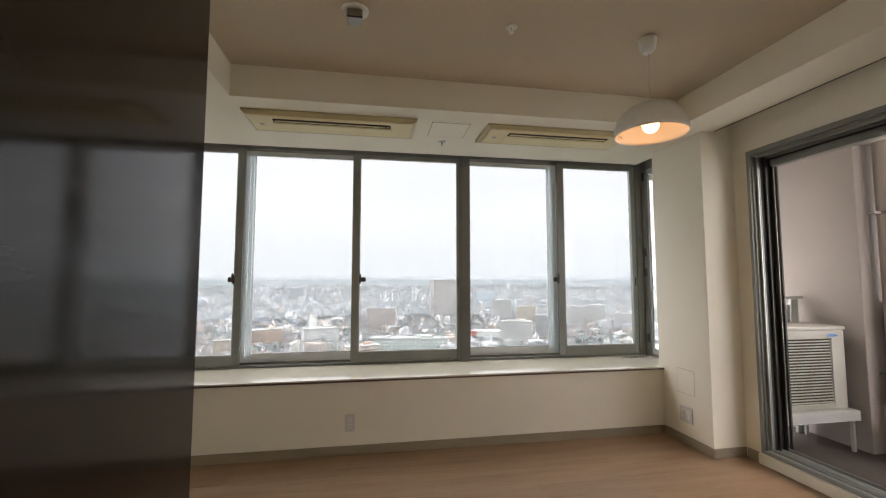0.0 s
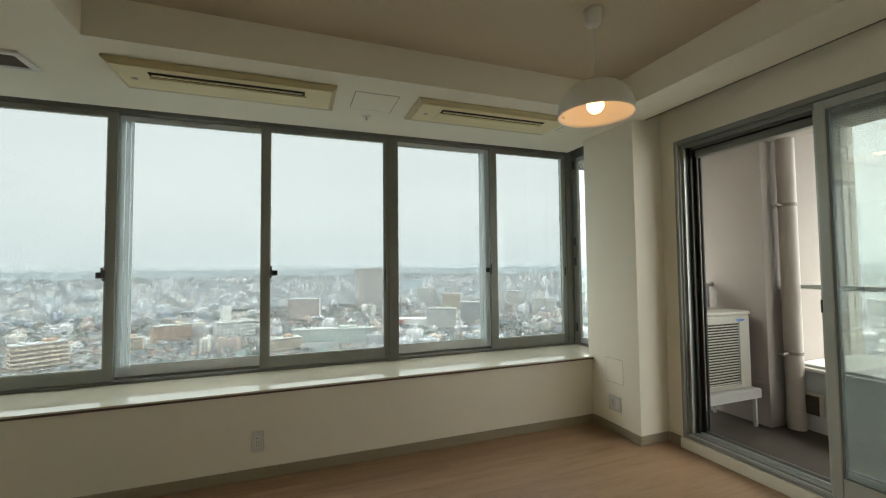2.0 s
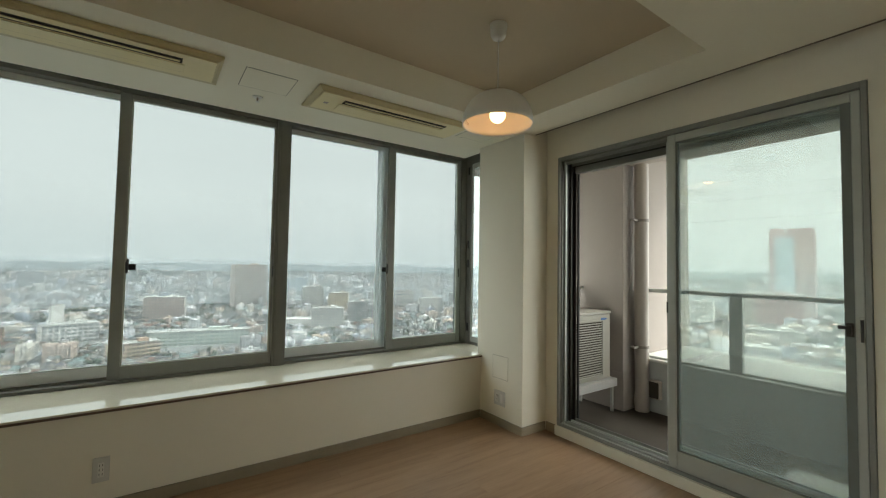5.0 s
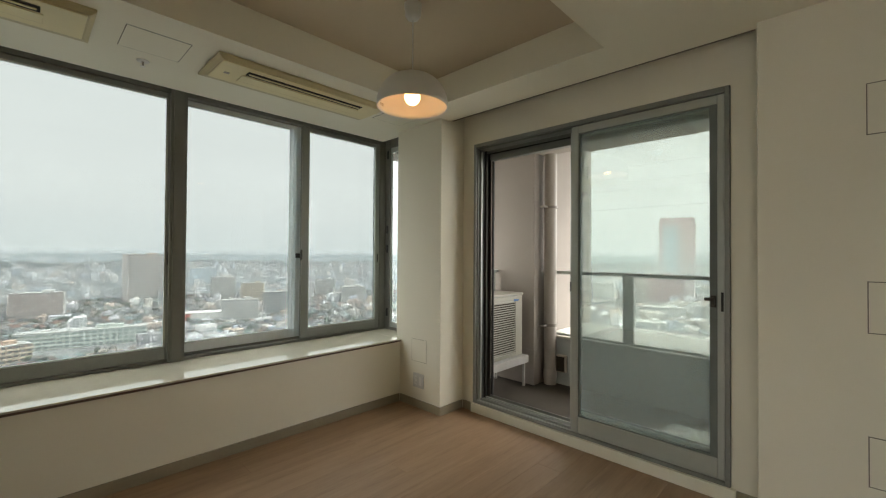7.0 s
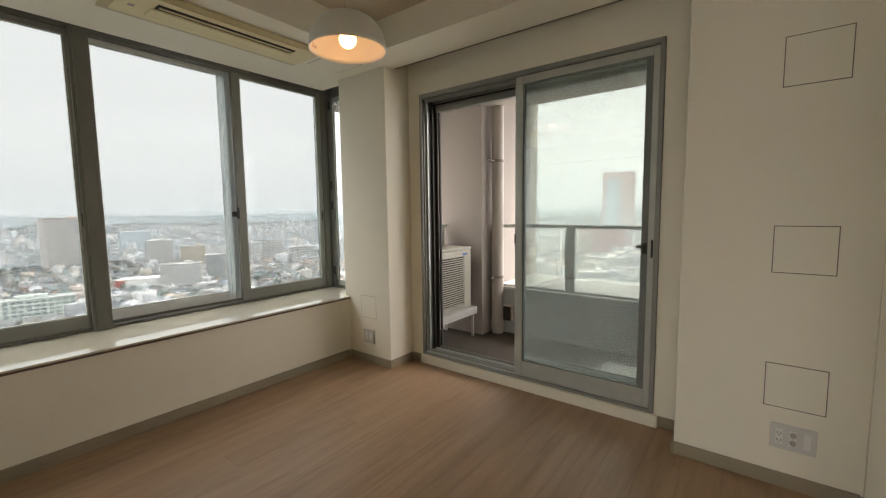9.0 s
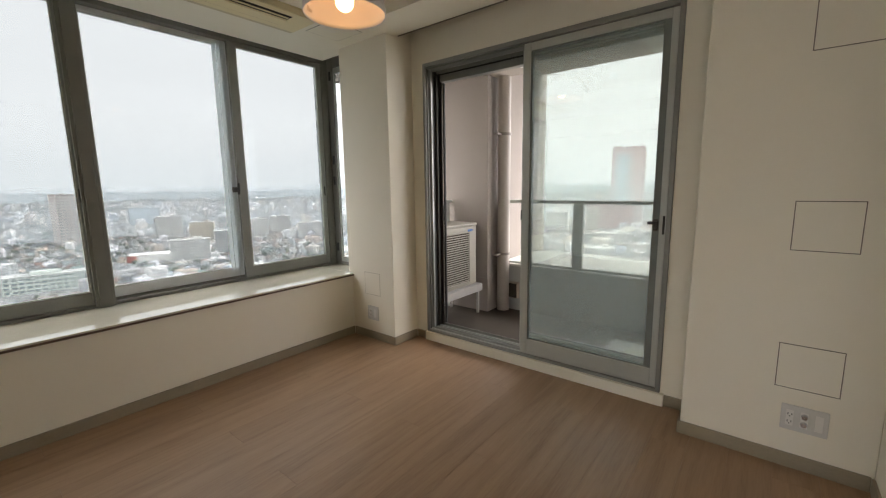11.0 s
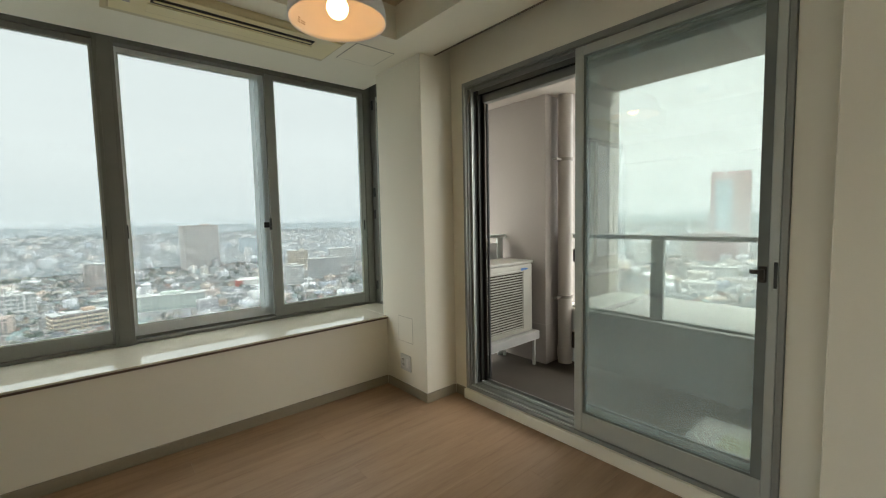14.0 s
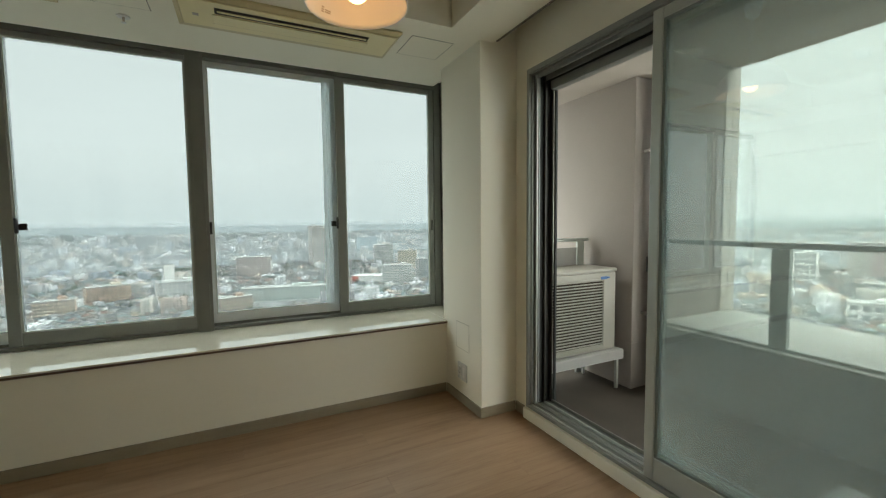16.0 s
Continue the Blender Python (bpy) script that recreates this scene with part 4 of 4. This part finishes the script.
def building(name, label, az, d, w, depth, h, wall, turn=0.0, floors=0, bays=0, style="windows", roof=None, tank=True, frame_mat=None):
    """A far building: body, roof edge, rooftop house, and windows or balcony bands floor by floor on its two near faces."""
    d, w, depth, h = d * FAR, w * FAR, depth * FAR, h * FAR
    x, y = bearing(az, d)
    LAND.append((x, y, max(w, depth) * 0.62))
    b = thing(name, label, "building", at=(x, y, GZ))
    b.rotation_euler = (0, 0, radians(-az + turn))
    part("wall", boxes([(-w / 2, w / 2, -depth / 2, depth / 2, 0, h)]), wall, b)
    part("roof", boxes([(-w / 2 - 0.3, w / 2 + 0.3, -depth / 2 - 0.3, depth / 2 + 0.3, h + 0.02, h + 0.9)]), roof or FAR_ROOF, b)
    if tank:
        part("roof_house", boxes([(w * 0.08, w * 0.30, -depth * 0.2, depth * 0.25, h + 0.92, h + 4.2)]), wall, b)
        part("water_tank", boxes([(-w * 0.32, -w * 0.24, -depth * 0.1, depth * 0.2, h + 0.92, h + 2.8)]), FAR_WHITE, b)
    if not floors:
        return b
    fh = h / floors
    if style == "windows":
        ww = w / bays
        bm = boxes([(-ww * 0.31, ww * 0.31, -0.12, 0.05, 0, fh * 0.5)])
        first = part("window", bm, DIM, b)
        for i in range(floors):
            for j in range(bays):
                o = first if (i, j) == (0, 0) else new("window", first.data)
                o.parent = b
                o.location = (-w / 2 + (j + 0.5) * ww, -depth / 2, i * fh + fh * 0.3)
    else:
        bm = boxes([(-w / 2 - 0.6, w / 2 + 0.6, -depth / 2 - 1.3, -depth / 2 - 0.15, 0, fh * 0.38), (-w / 2 - 1.0, -w / 2 - 0.05, -depth / 2 - 1.3, depth / 2, 0, fh * 0.38)])
        step = w / (bays * 2)
        bg_rows = boxes([(-w / 2 + (j + 0.18) * step, -w / 2 + (j + 0.82) * step, -depth / 2 - 0.15, -depth / 2 + 0.1, fh * 0.44, fh * 0.88) for j in range(bays * 2)]
                        + [(-w / 2 - 0.04, -w / 2 + 0.1, -depth / 2 + (j + 0.3) * depth / 4, -depth / 2 + (j + 0.7) * depth / 4, fh * 0.44, fh * 0.86) for j in range(4)])
        first = part("balcony", bm, frame_mat or wall, b)
        dark = part("window_row", bg_rows, DIM, b)
        for i in range(floors):
            for src in (first, dark):
                o = src if i == 0 else new(src.name.split(".")[0], src.data)
                o.parent = b
                o.location = (0, 0, i * fh + 0.1)
        for j in range(1, bays):
            part("party_wall", boxes([(-w / 2 + j * w / bays - 0.15, -w / 2 + j * w / bays + 0.15, -depth / 2 - 1.4, -depth / 2 - 0.01, 0, h)]), frame_mat or wall, b)
    return b


FAR_ROOF = shader("far_roof_grey", (0.46, 0.46, 0.44), 0.9, var=0.15, scale=0.3)
FAR_WHITE = shader("far_white_wall", (0.74, 0.73, 0.70), 0.8, var=0.06, scale=0.1)
FAR_MINT = shader("far_pale_green_wall", (0.62, 0.68, 0.62), 0.8, var=0.06, scale=0.1)
FAR_PINK = shader("far_pinkish_wall", (0.66, 0.54, 0.49), 0.8, var=0.06, scale=0.05)
FAR_BEIGE = shader("far_beige_wall", (0.72, 0.63, 0.50), 0.8, var=0.06, scale=0.1)
FAR_ORANGE = shader("far_orange_wall", (0.62, 0.43, 0.32), 0.8, var=0.06, scale=0.1)
FAR_RED = shader("far_red_wall", (0.50, 0.10, 0.06), 0.7, var=0.06, scale=0.1)
FAR_GREY = shader("far_grey_wall", (0.55, 0.55, 0.54), 0.8, var=0.06, scale=0.1)
# blue glass and brick: part of the tower's haze is mixed into these colours
FAR_BLUE = shader("hazed_blue_glass", (0.56, 0.64, 0.68), 0.3, var=0.10, scale=0.1)
FAR_BRICK = shader("hazed_brick_wall", (0.62, 0.45, 0.44), 0.8, var=0.06, scale=0.05)

building("school", "long white four-storey school with window rows", 4.8, 445, 82, 16, 12.5, FAR_MINT, -6, 4, 20, "windows")
building("tower_block", "pinkish high-rise apartment block with balcony bands", 9.8, 790, 50, 34, 72, FAR_PINK, 14, 18, 5, "bands", frame_mat=FAR_WHITE)
building("office_block", "blue glass office block", 15.4, 1090, 52, 36, 40, FAR_BLUE, 6, 9, 9, "windows")
store = building("store", "low white-roofed store with orange ends", 16.4, 545, 52, 22, 7.5, FAR_WHITE, -8, 0, 0, roof=FAR_WHITE, tank=False)
part("sign_end", boxes([tuple(FAR * c for c in q) for q in [(-27, -19, -11.6, -11.1, 1, 7.6), (18, 26.6, -11.6, -11.1, 0.5, 9.6), (26.1, 26.6, -11.0, 11, 0.5, 9.6)]]), FAR_RED, store, "orange red end walls")
for args in (
    ("apartment_building", "white apartment building with balcony rows", 19.6, 508, 36, 14, 24, FAR_WHITE, -4, 8, 6, "bands"),
    ("apartment_building", "grey-white apartment building with balcony rows", 24.2, 560, 40, 14, 27, FAR_GREY, 4, 9, 6, "bands"),
    ("apartment_building", "white apartment building with balcony rows", 29.8, 760, 32, 14, 30, FAR_WHITE, 0, 10, 5, "bands"),
    ("apartment_building", "pale apartment building with balcony rows", 26.6, 700, 40, 16, 30, FAR_WHITE, 8, 9, 6, "bands"),
    ("apartment_building", "beige apartment building with balcony rows", 21.0, 690, 30, 16, 30, FAR_BEIGE, -6, 9, 5, "bands"),
    ("apartment_building", "white apartment building with balcony rows", 17.6, 760, 34, 18, 36, FAR_WHITE, 5, 11, 5, "bands"),
    ("apartment_building", "orange-beige apartment building with balcony rows", -24.6, 445, 32, 16, 20, FAR_ORANGE, 10, 6, 5, "bands", FAR_BEIGE),
    ("apartment_building", "orange-beige apartment building with balcony rows", -13.6, 520, 34, 14, 17, FAR_BEIGE, 12, 6, 5, "bands", FAR_ORANGE),
    ("apartment_building", "orange apartment building with balcony rows", -17.8, 470, 26, 12, 14, FAR_ORANGE, -8, 5, 4, "bands", FAR_BEIGE),
    ("apartment_building", "orange-beige apartment building with balcony rows", -1.6, 405, 32, 14, 12, FAR_ORANGE, 14, 4, 5, "bands", FAR_BEIGE),
    ("apartment_building", "pinkish white apartment building with balcony rows", 1.2, 640, 44, 16, 30, FAR_WHITE, -10, 9, 6, "bands", FAR_PINK),
    ("apartment_building", "white apartment building with balcony rows", 33.5, 640, 34, 14, 26, FAR_WHITE, 6, 8, 5, "bands"),
    ("apartment_building", "grey apartment building with balcony rows", 37.5, 720, 36, 16, 30, FAR_GREY, -6, 9, 5, "bands"),
    ("apartment_building", "grey apartment building with balcony rows", -10.0, 1380, 46, 24, 46, FAR_GREY, 0, 14, 4, "bands"),
):
    a = args[:8]
    building(*a, turn=args[8], floors=args[9], bays=args[10], style=args[11], frame_mat=args[12] if len(args) > 12 else None)
building("office_block", "white office block with window rows", -7.0, 515, 40, 20, 17, FAR_WHITE, 10, 5, 10, "windows")
building("stair_tower", "slim white tower over low houses", -8.0, 525, 9, 9, 34, FAR_WHITE, 10, 0, 0, tank=False)
building("office_block", "white office block with small square windows", 67.2, 630, 30, 20, 36, FAR_WHITE, -8, 6, 6, "windows")
building("apartment_building", "beige stepped apartment building with balcony rows", 71.6, 690, 17, 16, 38, FAR_BEIGE, 0, 10, 2, "bands", frame_mat=FAR_WHITE)
building("office_block", "long white office block with window rows", 74.2, 560, 44, 14, 14, FAR_WHITE, 0, 4, 12, "windows")
building("warehouse", "white flat-roofed warehouse with two small windows", 72.6, 430, 26, 18, 14, FAR_WHITE, 4, 2, 4, "windows")
building("brick_block", "wide red-brown brick block below the tower", 73.6, 770, 74, 40, 44, FAR_BRICK, 0, 11, 12, "windows")
tw = building("tower", "tall red-brown tower with a blue glass front", 75.6, 860, 54, 40, 138, FAR_BRICK, -6, 0, 0, tank=False)
part("glass_front", boxes([tuple(FAR * c for c in q) for q in [(-20, 4, -20.8, -20.1, 10, 131)]]), FAR_BLUE, tw, "blue glass front paled for haze")
part("roof_crown", boxes([tuple(FAR * c for c in q) for q in [(-26, -12, -20, 20, 139, 145), (-4, 26, -20, 20, 139, 144)]]), FAR_BRICK, tw)
for j in range(5):
    part("pier", boxes([tuple(FAR * c for c in q) for q in [(6 + j * 4.4, 7.6 + j * 4.4, -20.9, -20.1, 6, 136)]]), FAR_PINK, tw)

land = np.array(LAND)


def scatter(n, r0, r1, a0=-58, a1=100, power=1.0):
    az = np.radians(rng.uniform(a0, a1, n))
    r = np.sqrt(rng.uniform(0, 1, n) ** power * (r1 * r1 - r0 * r0) + r0 * r0)
    x, y = EYE_X + r * np.sin(az), EYE_Y + r * np.cos(az)
    free = np.ones(n, bool)
    for lx, ly, lr in land:
        free &= (x - lx) ** 2 + (y - ly) ** 2 > lr * lr
    streets = (np.mod(x * 0.8 + y * 0.6, 62) > 7) & (np.mod(y * 0.8 - x * 0.6, 96) > 8)
    keep = free & streets
    return x[keep], y[keep], r[keep]


def district(x, y):
    """Streets turn slowly from quarter to quarter."""
    return 0.6 * np.sin(x / 420.0) + 0.5 * np.cos(y / 380.0) + rng.choice([0, math.pi / 2], len(x)) + rng.normal(0, 0.06, len(x))


wall_parts, roof_parts, block_parts, dark_parts = [], [], [], []
for n, r0, r1, size, high in ((30000, 420, 1200, 3.4, 5.2), (34000, 1100, 2400, 4.6, 6.0), (30000, 2300, 4850, 7.5, 6.5)):
    x, y, r = scatter(n, r0, r1)
    k = len(x)
    hx, hy, h, t = rng.uniform(0.7, 1.5, k) * size, rng.uniform(0.7, 1.2, k) * size, rng.uniform(0.7, 1.3, k) * high, district(x, y)
    g = lie(r) - 0.5
    wall_parts.append(cubes(x, y, g, hx, hy, h, t))
    flat = rng.random(k) < 0.5
    roof_parts.append(cubes(x, y, g + h + 0.02, hx + 0.5, hy + 0.5, np.where(flat, 0.5, rng.uniform(1.6, 2.8, k)), t, np.where(flat, 1.0, 0.08)))
for n, r0, r1, size, low, tall_h in ((760, 520, 1300, 7, 7, 24), (1700, 1200, 2600, 8.5, 9, 32), (2200, 2400, 4850, 12, 7, 16)):
    x, y, r = scatter(n, r0, r1)
    k = len(x)
    hx, hy, t = rng.uniform(0.8, 2.0, k) * size, rng.uniform(0.6, 1.0, k) * size, district(x, y)
    h = low + (tall_h - low) * rng.random(k) ** 2.2
    g = lie(r) - 0.5
    block_parts.append(cubes(x, y, g, hx, hy, h, t))
    block_parts.append(cubes(x + 2, y + 1, g + h + 0.02, hx * 0.25, hy * 0.35, np.full(k, 3.0), t))
    if r0 < 2300:
        bay = 3.4 if r0 < 1000 else 5.0
        for i in range(10):
            z = 1.2 + i * 3.1
            has = np.flatnonzero(h > z + 2.4)
            for wide, deep, quarter in ((hx, hy, 0), (hy, hx, 1), (hx, hy, 2), (hy, hx, 3)):
                for j in range(10):
                    u = (j - 4.5) * bay
                    at = has[wide[has] > abs(u) + bay * 0.45]
                    if len(at):
                        a = t[at] + quarter * math.pi / 2
                        cx, cy = x[at] + u * np.cos(a) + (deep[at] + 0.02) * np.sin(a), y[at] + u * np.sin(a) - (deep[at] + 0.02) * np.cos(a)
                        dark_parts.append(cubes(cx, cy, g[at] + z, np.full(len(at), bay * 0.33), np.full(len(at), 0.12), np.full(len(at), 1.55), a))
stuff("houses", wall_parts, WALLS, "dense low pale house walls down to the horizon", "houses")
stuff("house_roofs", roof_parts, ROOFS, "grey, white and reddish roofs of the low houses", "roofs")
stuff("city_blocks", block_parts, BLOCKS, "mid-rise pale blocks among the houses", "buildings")
stuff("block_windows", dark_parts, DIM, "dark window rows of the mid-rise blocks", "windows")

# trees in gardens, along streets and in far woods: lumpy leaf clumps
ICO = bmesh.new()
bmesh.ops.create_icosphere(ICO, subdivisions=1, radius=1)
ICO_V = np.array([v.co[:] for v in ICO.verts])
ICO_F = np.array([[v.index for v in f.verts] for f in ICO.faces])
ICO.free()
tree_parts = []
for n, r0, r1, size, spread in ((2600, 420, 1300, 2.4, 5), (3000, 1200, 2600, 3.2, 9), (3000, 2400, 4850, 6.0, 30)):
    x, y, r = scatter(n, r0, r1)
    for _ in range(4):
        k = len(x)
        jx, jy = x + rng.normal(0, spread * 0.4, k), y + rng.normal(0, spread * 0.4, k)
        sc = rng.uniform(0.6, 1.4, k) * size
        shape = ICO_V[None] * (1 + rng.uniform(-0.28, 0.28, (k, len(ICO_V), 1)))
        v = shape * sc[:, None, None] + np.stack([jx, jy, lie(r) + rng.uniform(2, 7, k) * size / 2.2], -1)[:, None, :]
        tree_parts.append((v.reshape(-1, 3), (ICO_F[None] + (np.arange(k) * len(ICO_V))[:, None, None]).reshape(-1, 3)))
for az, d, w, dp, n in ((70.0, 2600, 260, 70, 420), (12.5, 2300, 220, 60, 300), (-22, 2600, 300, 60, 320), (26, 2900, 420, 60, 360), (-6.0, 1060, 60, 20, 90), (-3.0, 2600, 260, 50, 220)):
    cx, cy = bearing(az, d)
    a = radians(-az)
    u, q = rng.uniform(-w / 2, w / 2, n), rng.uniform(-dp / 2, dp / 2, n)
    hill = (1 - (2 * u / w) ** 4) * (9 if d > 2200 else 9)
    px, py = cx + u * math.cos(a) - q * math.sin(a), cy + u * math.sin(a) + q * math.cos(a)
    sc = rng.uniform(0.7, 1.3, n) * (7 if d > 1500 else 4.5)
    shape = ICO_V[None] * (1 + rng.uniform(-0.28, 0.28, (n, len(ICO_V), 1)))
    v = shape * sc[:, None, None] + np.stack([px, py, lie(d) + rng.uniform(0.1, 1, n) * hill], -1)[:, None, :]
    tree_parts.append((v.reshape(-1, 3), (ICO_F[None] + (np.arange(n) * len(ICO_V))[:, None, None]).reshape(-1, 3)))
stuff("town_trees", tree_parts, TREES, "dull green trees between the houses and far woods", "trees")


# haze over the town: thin veils that glow with the haze's own light, denser with distance
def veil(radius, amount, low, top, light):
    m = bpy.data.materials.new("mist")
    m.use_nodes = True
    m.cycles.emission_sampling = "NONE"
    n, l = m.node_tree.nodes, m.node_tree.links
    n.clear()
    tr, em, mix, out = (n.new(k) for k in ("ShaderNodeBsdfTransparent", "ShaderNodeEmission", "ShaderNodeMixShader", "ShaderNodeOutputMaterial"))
    em.inputs[0].default_value, em.inputs[1].default_value = HAZE_GLOW, light
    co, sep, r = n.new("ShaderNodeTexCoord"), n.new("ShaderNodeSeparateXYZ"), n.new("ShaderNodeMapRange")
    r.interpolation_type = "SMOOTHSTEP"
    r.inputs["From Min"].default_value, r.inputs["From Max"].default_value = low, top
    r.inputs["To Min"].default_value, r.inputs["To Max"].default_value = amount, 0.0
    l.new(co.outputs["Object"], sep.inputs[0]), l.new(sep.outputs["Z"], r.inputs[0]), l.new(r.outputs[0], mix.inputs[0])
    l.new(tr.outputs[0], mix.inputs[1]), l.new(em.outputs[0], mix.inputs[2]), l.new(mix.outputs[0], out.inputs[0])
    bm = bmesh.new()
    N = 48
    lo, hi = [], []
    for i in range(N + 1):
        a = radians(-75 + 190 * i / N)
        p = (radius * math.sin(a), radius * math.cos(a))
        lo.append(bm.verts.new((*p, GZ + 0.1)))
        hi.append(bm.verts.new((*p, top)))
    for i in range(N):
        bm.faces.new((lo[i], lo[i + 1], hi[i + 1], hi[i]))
    o = part("haze_glow_sheet", bm, m)
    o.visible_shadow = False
    return tagged(o, "glowing see-through sheet that stands in for haze over the town", "backdrop", "", "structure")


# emission colour of the haze veils
HAZE_GLOW = (0.82, 0.94, 1.0, 1)
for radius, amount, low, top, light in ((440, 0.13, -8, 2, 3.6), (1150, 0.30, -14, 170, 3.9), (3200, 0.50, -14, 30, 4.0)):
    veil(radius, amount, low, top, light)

# ---- pieces: floor boards and facade tiles ----
UNDER = shader("board_joint", (0.22, 0.145, 0.092), 0.8, var=0.1, scale=12)
floor = setting("floor", boxes([(-1.92, 2.6, -1.42, 2.95, -0.08, -0.006)]), UNDER, "matt brown wood-print plank floor", "floor")
BOARD_W, BOARD_L = 0.151, 1.818
board_meshes = {}
def board(x0, x1, y0, y1):
    key = (round(x1 - x0, 3), round(y1 - y0, 3))
    if key not in board_meshes:
        a, b = (x1 - x0) / 2 - 0.0003, (y1 - y0) / 2 - 0.0003
        bm = boxes([(-a, a, -b, b, -0.005, 0.0)], 0.0003)
        me = bpy.data.meshes.new("floor_board")
        bm.to_mesh(me)
        bm.free()
        me.materials.append(FLOORWOOD)
        board_meshes[key] = me
    o = new("floor_board", board_meshes[key])
    o.parent = floor
    o.location = ((x0 + x1) / 2, (y0 + y1) / 2, 0.0)


row, y = 0, 2.912 - BOARD_W
while y > -1.35:
    lo_x, hi_x = (-1.8, 2.6) if y > -0.13 else (-1.8, 1.35)
    x = hi_x + (0.606 * (row % 3)) - 0.35
    while x > lo_x:
        a, b = max(x - BOARD_L, lo_x), min(x, hi_x)
        if b - a > 0.02:
            board(a, b, y, y + BOARD_W)
        x -= BOARD_L
    x_first = hi_x + (0.606 * (row % 3)) - 0.35
    if x_first < hi_x - 0.02:
        board(x_first, hi_x, y, y + BOARD_W)
    row += 1
    y -= BOARD_W

part("tile_bed", boxes([(4.655, 4.862, 2.4165, 2.4195, -0.55, 2.6)]), JOINT, fin)
tile_me = bpy.data.meshes.new("tile")
bm = boxes([(-0.045, 0.045, -0.005, 0.0, 0.003, 0.043)], 0.0012)
bm.to_mesh(tile_me)
bm.free()
tile_me.materials.append(TILE)
for i in range(66):
    for j in range(2):
        o = new("tile", tile_me)
        o.parent = fin
        o.location = (4.708 + j * 0.099, 2.4165, -0.5 + i * 0.0465)
